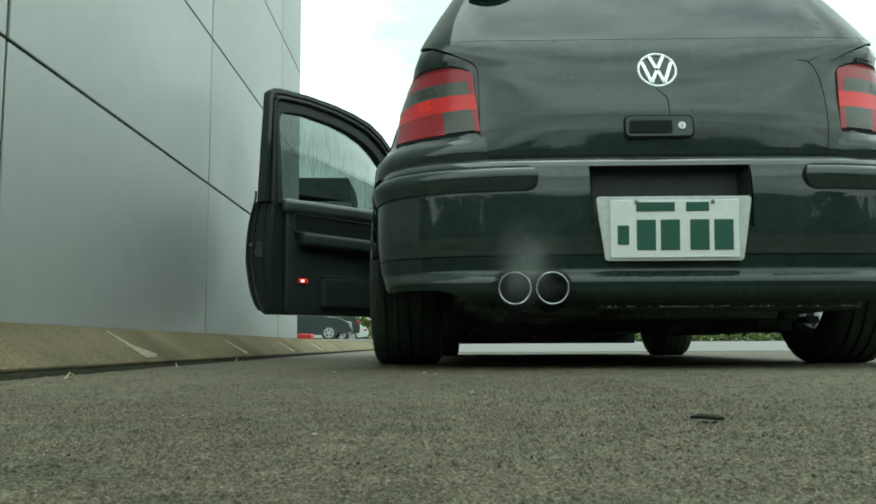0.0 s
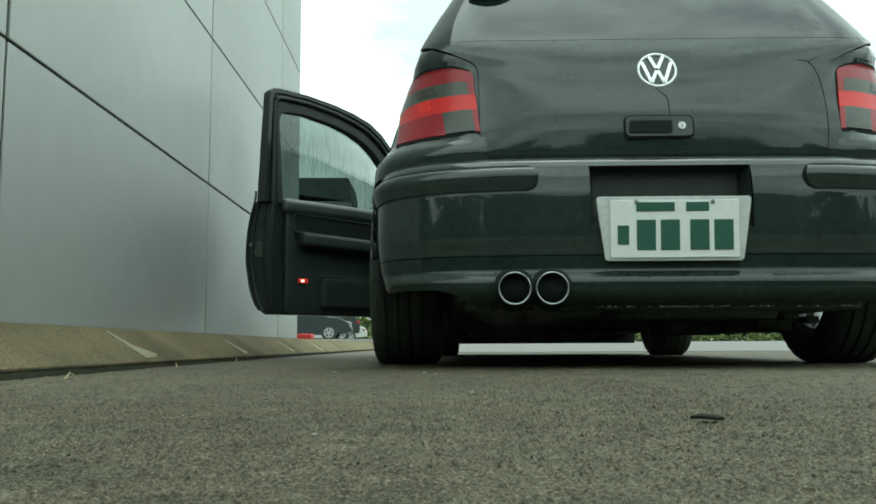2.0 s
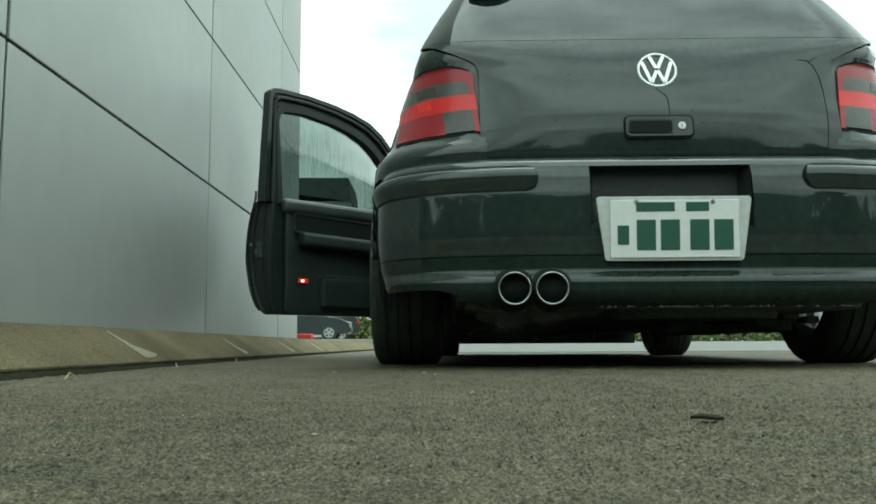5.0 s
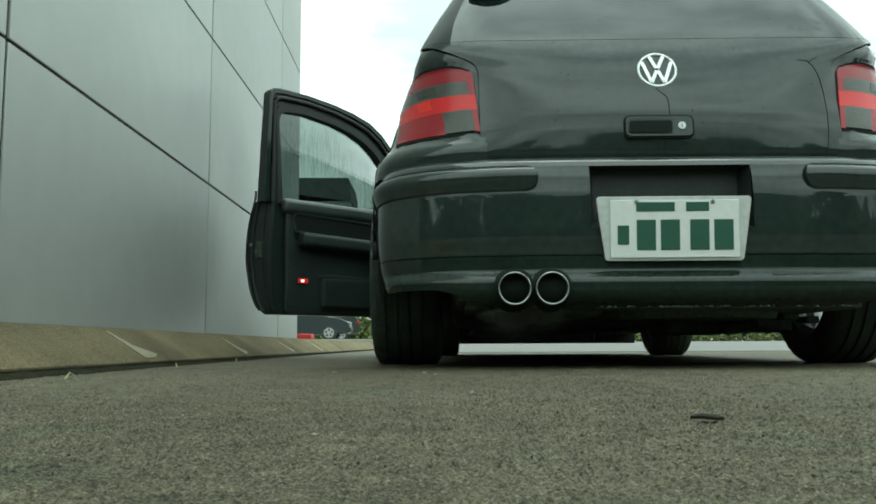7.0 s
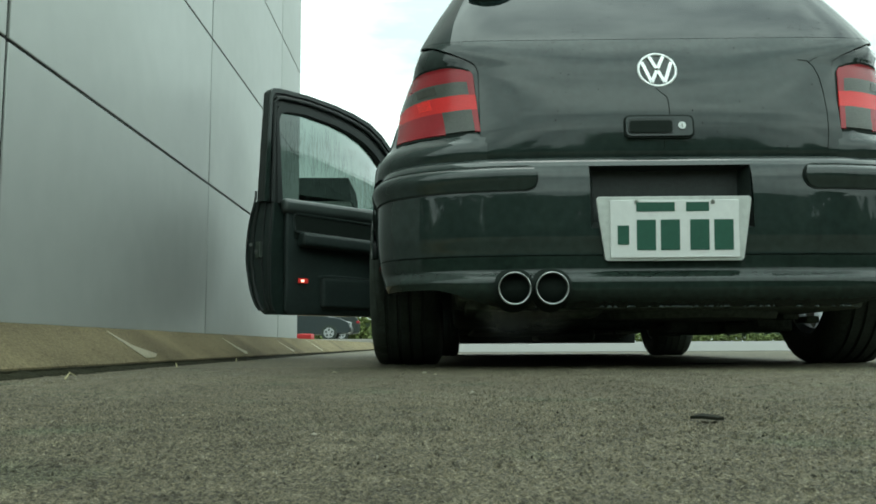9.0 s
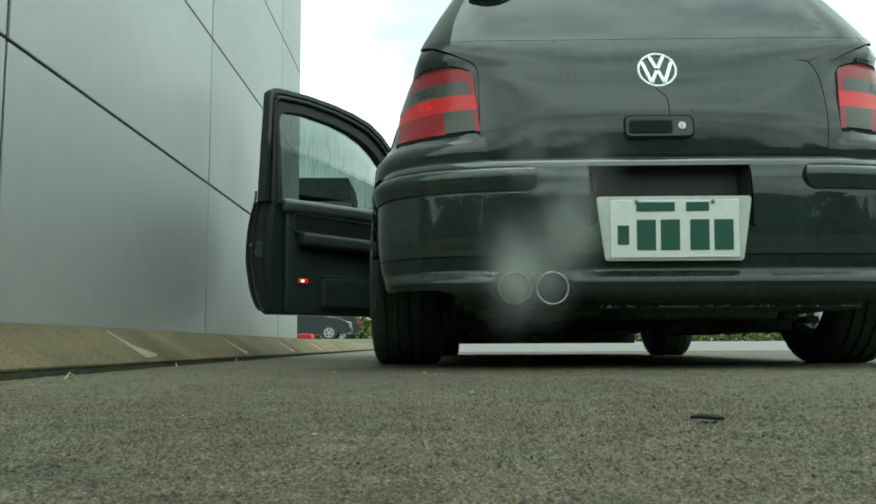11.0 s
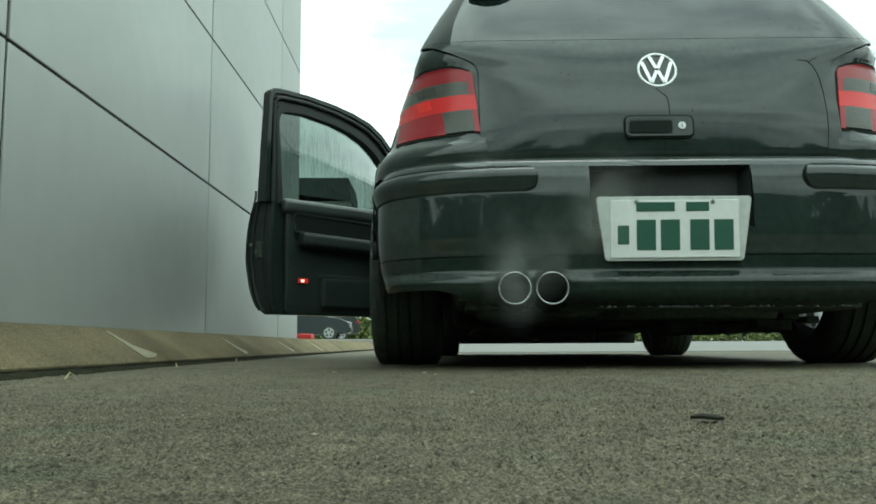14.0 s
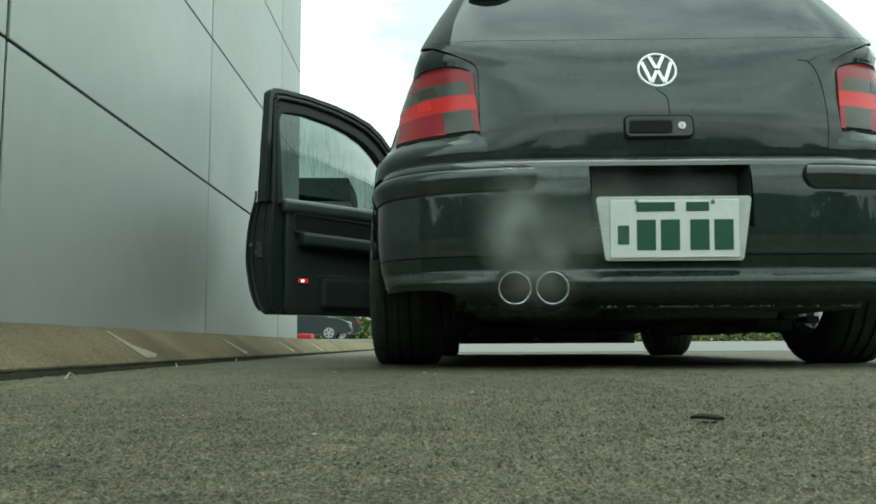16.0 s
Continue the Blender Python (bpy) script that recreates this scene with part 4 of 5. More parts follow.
    for k in range(480):
        x = rng.uniform(0.14, 0.90)
        zt = lerp(1.27, 1.00, max(0, (x - 0.45) / 0.45)) - abs(rng.gauss(0.02, 0.17))
        ln = rng.uniform(0.02, 0.13)
        zb = max(0.82, zt - ln)
        zt = max(zt, zb + 0.01)
        w = rng.uniform(0.0006, 0.0020)
        q, xx = 6, x
        pl = []
        for i in range(q + 1):
            xx += rng.uniform(-0.003, 0.003)
            pl.append((xx, lerp(zt, zb, i / q)))
        for i in range(q):
            f = [bm.verts.new((pl[i][0] - w, 0.0285, pl[i][1])), bm.verts.new((pl[i][0] + w, 0.0285, pl[i][1])), bm.verts.new((pl[i + 1][0] + w, 0.0285, pl[i + 1][1])), bm.verts.new((pl[i + 1][0] - w, 0.0285, pl[i + 1][1]))]
            bm.faces.new(f)
    tr = part("rain_trails", bm, M["rain"], gl, "trails of rain on the pane", smooth=False)
    tagged(tr, kind="stuff")
    tr.visible_shadow = False

    # inner trim: upper ledge, pocket, armrest, lower bin
    part("upper_trim", box(0.60, -0.014, 0.788, 0.98, 0.06, 0.078, 0.028, seg=4), M["trim_top"], door, "satin window ledge, its sheen painted lighter")
    part("trim_panel", box(0.60, -0.008, 0.50, 0.93, 0.03, 0.53, 0.014, seg=3), M["trim"], door, "charcoal moulded door trim")
    # near-black slab on the trim paints the shade inside the pull pocket
    part("pull_pocket", box(0.53, -0.022, 0.682, 0.70, 0.012, 0.125, 0.005, m=pose(0, 0, 0)), M["gap"], door)
    part("pocket_rim", tube([(0.88, -0.03, 0.738), (0.19, -0.03, 0.752), (0.175, -0.03, 0.735), (0.182, -0.03, 0.665), (0.20, -0.035, 0.655), (0.88, -0.035, 0.640)], 0.0055, 8), M["trim_edge"], door)
    part("armrest", box(0.54, -0.045, 0.620, 0.70, 0.075, 0.075, 0.022, m=pose(0, 0, 0, 0, 1.2, 0), seg=3), M["trim"], door, "padded armrest")
    part("map_bin", box(0.68, -0.022, 0.345, 0.66, 0.050, 0.17, 0.022, seg=3), M["trim"], door)
    part("bin_edge", tube([(0.33, -0.034, 0.430), (0.40, -0.049, 0.436), (0.70, -0.050, 0.431), (0.98, -0.049, 0.428)], 0.004, 6), M["trim_edge"], door)
    part("kick_panel", box(0.60, -0.006, 0.268, 0.91, 0.035, 0.085, 0.014), M["trim"], door)
    cl = part("courtesy_lamp", box(0.239, -0.028, 0.403, 0.060, 0.012, 0.026, 0.004), M["courtesy"], door, "lit red courtesy lamp")
    part("bulb_glow", box(0.232, -0.0345, 0.402, 0.018, 0.004, 0.012, 0.001), M["courtesy_hot"], cl)
    # free edge: seals, latch, striker screws
    for t, r in ((0.15, 0.008), (0.38, 0.006), (0.66, 0.009), (0.88, 0.006)):
        pts = []
        for z in np.linspace(0.245, 0.86, 22):
            p = at_z(min(z, 0.83), t)
            pts.append((p[0] - 0.004, p[1], z))
        part("edge_seal", tube(pts, r, 8), M["seal"], door)
    part("latch", box(0.028, 0.060, 0.555, 0.03, 0.040, 0.085, 0.006, m=pose(0, 0, 0)), M["under"], door)
    part("latch_tongue", box(0.010, 0.060, 0.545, 0.016, 0.014, 0.022, 0.003), M["chrome"], door)
    part("latch_tongue", box(0.004, 0.100, 0.585, 0.012, 0.020, 0.016, 0.003), M["chrome"], door)


def rain_drops(parent):
    """Beads of rain on the tailgate and the rear window."""
    rng = random.Random(17)
    bm = bmesh.new()
    for k in range(210):
        if rng.random() < 0.45:
            z, u = 0.9575 + abs(rng.gauss(0, 0.03)), rng.uniform(-0.58, 0.58)
        elif rng.random() < 0.5:
            z, u = rng.uniform(0.97, 1.25), rng.uniform(-0.5, 0.5)
        else:
            z, u = rng.uniform(0.61, 0.93), rng.uniform(-0.48, 0.48)
        r = rng.uniform(0.0006, 0.0018)
        p = tail(phi_at(u, z), z, 0.0055)
        m = Matrix.Translation(p) @ Matrix.Diagonal((1, 0.5, rng.uniform(0.9, 2.0), 1))
        bmesh.ops.create_icosphere(bm, subdivisions=1, radius=r, matrix=m)
    tagged(part("rain_drop", bm, M["water"], parent, "beads of rain on black paint", weighted=False), kind="stuff")


def lip_drips(parent):
    """Drops that hang from the lower lip and the silencer."""
    rng = random.Random(5)
    bm = bmesh.new()
    for k in range(70):
        u = rng.uniform(-0.45, 0.50) if k % 3 else rng.uniform(-0.05, 0.25)
        p = tail(phi_at(u, 0.166, W_BUMP), 0.166, 0.0, R_BUMP, W_BUMP)
        r = rng.uniform(0.0012, 0.0030)
        bmesh.ops.create_icosphere(bm, subdivisions=1, radius=r, matrix=Matrix.Translation(p + Vector((0, -0.002, -0.002))) @ Matrix.Diagonal((rng.uniform(1, 3.0), 1, 1.1, 1)))
    tagged(part("rain_drip", bm, M["drip"], parent, "drips under the bumper lip, paled for their glint", weighted=False), kind="stuff")


def gate_dark_lines(parent):
    """Thin dark lines laid on the tailgate."""
    runs = (((0.410, 0.876), (0.438, 0.873), (0.452, 0.856), (0.463, 0.822), (0.468, 0.775), (0.469, 0.715), (0.465, 0.650), (0.459, 0.606)),
            ((0.444, 0.870), (0.458, 0.880), (0.468, 0.884)),
            ((-0.006, 0.782), (0.012, 0.765), (0.022, 0.755), (0.024, 0.735), (0.024, 0.702)),
            ((0.006, 0.634), (0.006, 0.605)))
    for run in runs:
        pts = []
        for (u0, z0), (u1, z1) in zip(run, run[1:]):
            pts += [tail(phi_at(lerp(u0, u1, k / 4), lerp(z0, z1, k / 4)), lerp(z0, z1, k / 4), 0.0046) for k in range(4)]
        pts.append(tail(phi_at(*run[-1]), run[-1][1], 0.0046))
        part("water_trail", tube(pts, 0.0013, 6), M["gap"], parent, "thin dark line on the tailgate")


# much paler than the rain beads: the drops' glint is painted in
M["drip"] = shader("water_drip_glint", (0.08, 0.10, 0.095), 0.08, spec=0.6, var=0.2)
M["water"] = shader("water_bead", (0.004, 0.006, 0.006), 0.03, spec=0.5, var=0.1)


def streak_material():
    """A milky film of rain, mostly see-through."""
    m = bpy.data.materials.new("rain_streak")
    m.use_nodes = True
    nt = m.node_tree
    b = nt.nodes["Principled BSDF"]
    b.inputs["Base Color"].default_value = (0.62, 0.72, 0.68, 1)
    b.inputs["Roughness"].default_value = 0.25
    b.inputs["Alpha"].default_value = 0.34
    return m


M["rain"] = streak_material()
body_shell()
gate = tail_panels()
mirrored(lamp)
lip_drips(rear_bumper())
tail_pipe(-0.424)
tail_pipe(-0.3265)
badge(gate)
gate_handle(gate)
rain_drops(gate)
gate_dark_lines(gate)
number_plate()
for wu, wv, st in ((-0.740, 0.758, 0), (0.742, 0.758, 0), (-0.668, 3.269, 0), (0.772, 3.269, 0)):
    wheel(wu, wv, st)
underbody()
side_glass()
cabin()
open_door()

# ---- the far side of the car park ----
def far_ground():
    p = part("pavement", box(-14.0, 51.0, 0.14, 27.0, 48.0, 0.29, 0.02), M["concrete"], smooth=False)
    r = part("road", prism([(8.2, -0.05), (8.2, 0.003), (30.0, 0.18), (70.0, 0.30), (70.0, -0.05)], 80.0, "x", -0.5), M["road"], smooth=False)
    tagged(r, "pale concrete road in front of the car", "road", kind="structure")
    tagged(p, "raised pale concrete apron beyond the building", "pavement", kind="structure")


def parked_car(x, y, z, turn, mat, label):
    c = empty("parked_car", pose(x, y, z, 0, 0, turn), label, "car", "parked cars across the lot")
    side = [(-2.1, 0.32), (-2.12, 0.62), (-2.0, 0.86), (-1.75, 0.95), (-1.25, 1.36), (-0.9, 1.45), (0.25, 1.45), (0.55, 1.38), (1.05, 0.98), (1.75, 0.86), (2.08, 0.70), (2.14, 0.48), (2.08, 0.28), (1.0, 0.24), (-1.4, 0.24)]
    part("body", prism(side, 1.66, "y", -0.83, 0.05), mat, c)
    for s in (-1, 1):
        win = [(-1.55, 0.95), (-1.15, 1.33), (-0.85, 1.39), (0.25, 1.39), (0.50, 1.31), (0.88, 0.97)]
        part("side_window", prism(win, 0.02, "y", s * 0.835 - 0.01), M["far_glass"], c, smooth=False)
        part("headlamp", box(2.0, s * 0.60, 0.66, 0.24, 0.36, 0.15, 0.04), M["silver_lens"], c)
        part("tail_lamp", box(-2.03, s * 0.72, 0.70, 0.16, 0.24, 0.11, 0.03), M["deep_red"], c)
        for wx in (-1.28, 1.32):
            t = part("wheel", add_cyl(bmesh.new(), (wx, s * 0.86, 0.30), (wx, s * 0.66, 0.30), 0.305, seg=28), M["rubber"], c)
            rim = part("rim", add_cyl(bmesh.new(), (wx, s * 0.87, 0.30), (wx, s * 0.84, 0.30), 0.20, seg=20), M["rim"], t)
            # dark discs on the solid rim stand in for shaded gaps between spokes
            for k in range(5):
                cx, cz = wx + 0.115 * math.sin(2.513 / 2 * k), 0.30 + 0.115 * math.cos(2.513 / 2 * k)
                part("rim_gap", add_cyl(bmesh.new(), (cx, s * 0.874, cz), (cx, s * 0.86, cz), 0.042, seg=8), M["pipe"], rim)
    part("windscreen", prism([(0.56, 1.37), (1.04, 0.99), (1.07, 1.01), (0.60, 1.40)], 1.36, "y", -0.68), M["far_glass"], c, smooth=False)
    part("bumper", box(2.10, 0, 0.42, 0.14, 1.62, 0.20, 0.05), M["black"], c)
    return c


def far_building():
    b = empty("building", pose(-17.55, 60.0, 0.2), "long pale industrial building with a dark upper storey", "building")
    part("facade", box(0, 3, 5.05, 23.4, 6, 10.1), M["far_pale"], b, smooth=False)
    part("plinth", box(0, -0.06, 0.65, 23.5, 0.12, 1.3), M["concrete"], b, smooth=False)
    # dark cladding whose lower edge falls towards one end
    part("upper_storey", prism([(-11.8, 11.2), (-11.8, 11.75), (11.6, 11.75), (11.8, 10.05), (7.5, 10.65)], 6.4, "y", -0.2), M["far_wall"], b, "dark grey upper cladding", smooth=False)
    for k in range(6):
        w = part("window", box(-9.6 + 3.9 * k, -0.03, 7.2, 2.4, 0.08, 1.6), M["far_glass"], b, smooth=False)
        part("frame", box(-9.6 + 3.9 * k, -0.08, 6.32, 2.6, 0.12, 0.12), M["far_pale"], w, smooth=False)
    for k in range(4):
        part("shutter_door", box(-8.0 + 5.3 * k, -0.14, 1.9, 3.4, 0.08, 3.4), M["far_glass"], b, smooth=False)


def leaf_cloud(bm, centre, size, count, rng, leaf):
    for _ in range(count):
        while True:
            p = Vector((rng.uniform(-1, 1), rng.uniform(-1, 1), rng.uniform(-1, 1)))
            if 0.25 < p.length < 1:
                break
        k = 0.75 + 0.35 * noise.noise(p * 2.1 + Vector(centre))
        p = Vector((p.x * size[0], p.y * size[1], p.z * size[2])) * k + Vector(centre)
        a = Vector((rng.gauss(0, 1), rng.gauss(0, 1), rng.gauss(0, 0.6))).normalized()
        b = a.cross(Vector((rng.gauss(0, 1), rng.gauss(0, 1), rng.gauss(0, 1)))).normalized()
        s = leaf * rng.uniform(0.6, 1.4)
        bm.faces.new([bm.verts.new(p + a * s), bm.verts.new(p + b * s * 0.6), bm.verts.new(p - a * s), bm.verts.new(p - b * s * 0.6)])


def hedge(name, x0, x1, y, z0, h, seed, mat, label, leaf=0.09, count=150):
    rng = random.Random(seed)
    bm = bmesh.new()
    n = int(abs(x1 - x0) / (h * 0.8)) + 1
    for i in range(n):
        x = lerp(x0, x1, (i + 0.5) / n)
        leaf_cloud(bm, (x, y + rng.uniform(-0.2, 0.2), z0 + h * 0.45), (h * 0.75, h * 0.6, h * rng.uniform(0.45, 0.62)), count, rng, leaf)
    return tagged(part(name, bm, mat, smooth=False), label, "hedge", kind="stuff")


def tree(x, y, height, spread, seed):
    rng = random.Random(seed)
    t = empty("tree", pose(x, y, 0), "tall dark leafy tree at the edge of the lot", "tree", "trees round the lot")
    bm = tube([(0, 0, -0.05), (0.05, 0.02, height * 0.2), (-0.04, 0.05, height * 0.45), (0.03, 0.0, height * 0.75)], [0.20, 0.16, 0.12, 0.04], 10)
    trunk = part("trunk", bm, M["bark"], t)
    for k in range(7):
        a = k * 2.4 + rng.uniform(-0.4, 0.4)
        z = height * rng.uniform(0.25, 0.6)
        r = spread * rng.uniform(0.5, 0.8)
        part("limb", tube([(0, 0, z), (r * 0.5 * math.cos(a), r * 0.5 * math.sin(a), z + height * 0.10), (r * math.cos(a), r * math.sin(a), z + height * 0.16)], [0.07, 0.05, 0.02], 6), M["bark"], trunk)
    bm = bmesh.new()
    for k in range(16):
        a = rng.uniform(0, 6.28)
        r = spread * rng.uniform(0.1, 0.75)
        z = height * rng.uniform(0.22, 0.86)
        s = spread * rng.uniform(0.30, 0.5)
        leaf_cloud(bm, (r * math.cos(a), r * math.sin(a), z), (s, s, s * 0.8), 170, rng, 0.20)
    part("crown", bm, M["foliage"], t, smooth=False)


far_ground()
far_building()
parked_car(-5.36, 34.0, 0.285, 2, M["blue_paint"], "dark blue-grey saloon parked beyond the building")
parked_car(-5.60, 41.0, 0.285, 184, M["black"], "dark estate car parked in the second row").scale.z = 1.3
leaving = parked_car(-5.95, 50.0, 0.285, 180, M["far_pale"], "pale grey car driving away behind the parked cars")
tagged(part("kerb_block", box(-1.12, 7.55, 0.143, 0.135, 0.20, 0.06, 0.012), M["red_paint"]), "small red painted block on the kerb end", "block")
hedge("hedge", -9.0, 1.5, 56.0, 0.1, 2.2, 5, M["hedge"], "light green hedge at the back of the lot", 0.20, 700)
hedge("hedge", -0.3, 18.0, 30.0, -0.02, 0.56, 6, M["hedge"], "low bright green shrubs along the road", 0.055, 260)
hedge("hedge", -3.0, 30.0, 44.0, 0.3, 1.4, 16, M["foliage"], "dark hedge at the far edge of the road", 0.2, 300)
hedge("hedge", -2.2, -0.6, 33.0, 0.1, 1.0, 8, M["hedge"], "low bright green shrubs along the road", 0.08, 300)
# behind the camera, mirrored in the paint
# the tree at x -1.0 is added to stand in for a boxy dark reflection
for k, (tx, ty, th) in enumerate(((-9.5, -13, 6.0), (-6.2, -15, 6.6), (-3.0, -20, 6.4), (-1.0, -15, 6.6), (1.0, -22, 6.0), (5.0, -21, 6.8), (9.0, -20, 6.2), (13.5, -18, 6.6), (18, -13, 6.0), (21, -6, 6.4), (-14, -9, 6.6))):
    tree(tx, ty, th, 2.6, 20 + k)
hedge("hedge", -62.0, 64.0, -24.0, -0.1, 7.4, 9, M["foliage"], "dense dark belt of trees across the road", 0.48, 620)
hedge("hedge", -50.0, 50.0, -22.0, -0.1, 3.0, 10, M["foliage"], "dense dark hedge under the trees", 0.30, 300)


# out of view, added to darken what the bumper's left side mirrors
west_filler_hedge = hedge("hedge", -1.0, 30.0, -27.0, -0.1, 5.0, 13, M["foliage"], "unseen belt of trees added beside the lot to darken reflections", 0.45, 420)
west_filler_hedge.rotation_euler.z = radians(-90)
# out of view, added so the cladding mirrors something dark low down
side_filler_hedge = hedge("hedge", -24.0, 50.0, -26.0, -0.1, 5.6, 12, M["foliage"], "unseen belt of trees added beside the lot to darken reflections", 0.45, 420)
side_filler_hedge.rotation_euler.z = radians(90)


# ---- litter on the asphalt ----
def litter():
    rng = random.Random(8)
    pts = [(0.0, 0.0), (0.012, 0.005), (0.027, 0.006), (0.029, 0.0), (0.022, -0.005), (0.008, -0.005)]
    lf = prism(pts, 0.0025, "z", 0.0, 0.0)
    for v in lf.verts:
        v.co.z += 0.0012 * math.sin(v.co.x * 160)
    tagged(part("dead_leaf", lf, M["leaf_dark"]), "curled wet dark leaf lying on asphalt", "leaf").matrix_world = pose(0.215, 0.725, 0.0015, 8, 0, 4)
    spots = [(0.052, 1.135, 0.0042), (-0.085, 0.62, 0.0022), (-0.02, 2.0, 0.005), (0.005, 1.9, 0.0035), (-0.32, 0.60, 0.002), (-0.24, 2.1, 0.004)]
    for x, y, r in spots:
        b = bmesh.new()
        bmesh.ops.create_icosphere(b, subdivisions=2, radius=r)
        for v in b.verts:
            v.co *= 1 + 0.3 * noise.noise(v.co * 300 + Vector((x * 50, y * 50, 0)))
            v.co.z *= 0.6
        tagged(part("pebble", b, M["grit"]), "pale chip of gravel on asphalt", "pebble", "loose chips").location = (x, y, r * 0.35)
    for x, y, a in ((-0.735, 1.73, 35), (-0.80, 2.70, 80), (-0.855, 3.75, 60)):
        b = tube([(0, 0, 0.001), (0.005, 0.003, 0.006), (0.010, 0.008, 0.013), (0.024, 0.014, 0.006)], [0.0018, 0.0020, 0.0016, 0.0006], 6)
        o = tagged(part("dry_stalk", b, M["dry_grass"]), "pale dry stalk at the kerb foot", "plant litter", "stalks along the kerb")
        o.matrix_world = pose(x, y, 0.0, 0, 0, a)
    # dark dirt banked against the kerb, ragged at its edge
    d = bmesh.new()
    rows = []
    for k in range(360):
        y = 1.25 + k * 0.013
        w = 0.026 + 0.036 * max(0.0, 1 - (y - 1.25) / 2.2) + 0.022 * noise.noise((y * 6, 0, 3)) + 0.022 * noise.noise((y * 31, 4, 3))
        hgt = 0.010 + 0.004 * noise.noise((y * 12, 9, 1))
        rows.append([d.verts.new((KERB_X - 0.004 + w * f, y, hgt * g + 0.0040 * noise.noise((y * 60, f * 9, 2)) * (g > 0))) for f, g in ((0, 1.3), (0.22, 1.0), (0.5, 0.55), (0.8, 0.28), (1.0, -0.1))])
    for k in range(359):
        for j in range(4):
            d.faces.new((rows[k][j], rows[k + 1][j], rows[k + 1][j + 1], rows[k][j + 1]))
    tagged(part("dirt", d, M["moss"]), "dark mossy dirt banked along the kerb foot", "dirt", kind="stuff")
    # chips of paler and darker stone in the asphalt
    for name, mat, count, label in (("gravel", M["grit"], 330, "pale stone chips in the asphalt"), ("gravel", M["dark_grit"], 300, "dark stone chips in the asphalt")):
        g = bmesh.new()
        for k in range(count):
            y = 0.42 + 1.7 * rng.random() ** 1.8
            x = rng.uniform(-0.56, 0.56) * (y + 0.12)
            r = rng.uniform(0.0004, 0.0010) * (0.6 + 0.6 * y)
            m = pose(x, y, r * 0.2, rng.uniform(0, 360), rng.uniform(0, 360), rng.uniform(0, 360)) @ Matrix.Diagonal((rng.uniform(0.8, 2.2), 1.0, 0.5, 1))
            bmesh.ops.create_icosphere(g, subdivisions=1, radius=r, matrix=m)
        tagged(part(name, g, mat, weighted=False), label, "gravel", kind="stuff")
    pud = bmesh.new()
    pv = [pud.verts.new((0.085 * math.cos(t) * (1 + 0.25 * math.sin(3 * t)), 0.05 * math.sin(t) * (1 + 0.2 * math.cos(2 * t)), 0.0)) for t in np.linspace(0, 2 * math.pi, 28, endpoint=False)]
    top = pud.faces.new(pv)
    bmesh.ops.solidify(pud, geom=[top], thickness=0.0015)
    tagged(part("puddle", pud, M["water"], smooth=False), "small shallow puddle beside the car's tail", "puddle").matrix_world = pose(0.87, 2.70, 0.004)
    # grit gathered along the kerb
    g = bmesh.new()
    for k in range(420):
        y = rng.uniform(1.3, 7.5)
        x = KERB_X + 0.004 + abs(rng.gauss(0, 0.018))
        r = rng.uniform(0.0015, 0.005)
        bmesh.ops.create_cube(g, size=r, matrix=pose(x, y, r * 0.3, rng.uniform(0, 90), rng.uniform(0, 90), rng.uniform(0, 90)))
    tagged(part("grit", g, M["dark_grit"], smooth=False), "dark grit gathered along the kerb foot", "grit", kind="stuff")


litter()


# ---- exhaust smoke and a passing insect ----
def smoke_material():
    m = bpy.data.materials.new("exhaust_smoke")
    m.use_nodes = True
    nt = m.node_tree
    nt.nodes.clear()
    out = nt.nodes.new("ShaderNodeOutputMaterial")
    tr = nt.nodes.new("ShaderNodeBsdfTransparent")
    df = nt.nodes.new("ShaderNodeBsdfDiffuse")
    df.inputs["Color"].default_value = (0.58, 0.62, 0.58, 1)
    co = nt.nodes.new("ShaderNodeTexCoord")
    no = nt.nodes.new("ShaderNodeTexNoise")
    no.inputs["Scale"].default_value, no.inputs["Detail"].default_value = 8.0, 2.5
    mr = nt.nodes.new("ShaderNodeMapRange")
    mr.interpolation_type = "SMOOTHSTEP"
    mr.inputs["From Min"].default_value, mr.inputs["From Max"].default_value = 0.28, 0.74
    mr.inputs["To Min"].default_value, mr.inputs["To Max"].default_value = 0.003, 0.0170
    # thinner towards the outside of a puff
    ln = nt.nodes.new("ShaderNodeVectorMath")
    ln.operation = "LENGTH"
    thin = nt.nodes.new("ShaderNodeMapRange")
    thin.inputs["From Min"].default_value, thin.inputs["From Max"].default_value = 0.015, 0.130
    thin.inputs["To Min"].default_value, thin.inputs["To Max"].default_value = 1.0, 0.06
    mul = nt.nodes.new("ShaderNodeMath")
    mul.operation = "MULTIPLY"
    mix = nt.nodes.new("ShaderNodeMixShader")
    nt.links.new(co.outputs["Object"], no.inputs["Vector"])
    nt.links.new(co.outputs["Object"], ln.inputs[0])
    nt.links.new(ln.outputs["Value"], thin.inputs["Value"])
    nt.links.new(no.outputs["Fac"], mr.inputs["Value"])
    nt.links.new(mr.outputs["Result"], mul.inputs[0])
    nt.links.new(thin.outputs["Result"], mul.inputs[1])
    nt.links.new(mul.outputs[0], mix.inputs["Fac"])
    nt.links.new(tr.outputs["BSDF"], mix.inputs[1])
    nt.links.new(df.outputs["BSDF"], mix.inputs[2])
    nt.links.new(mix.outputs["Shader"], out.inputs["Surface"])
    return m


M["smoke"] = smoke_material()
scene.cycles.transparent_max_bounces = 128


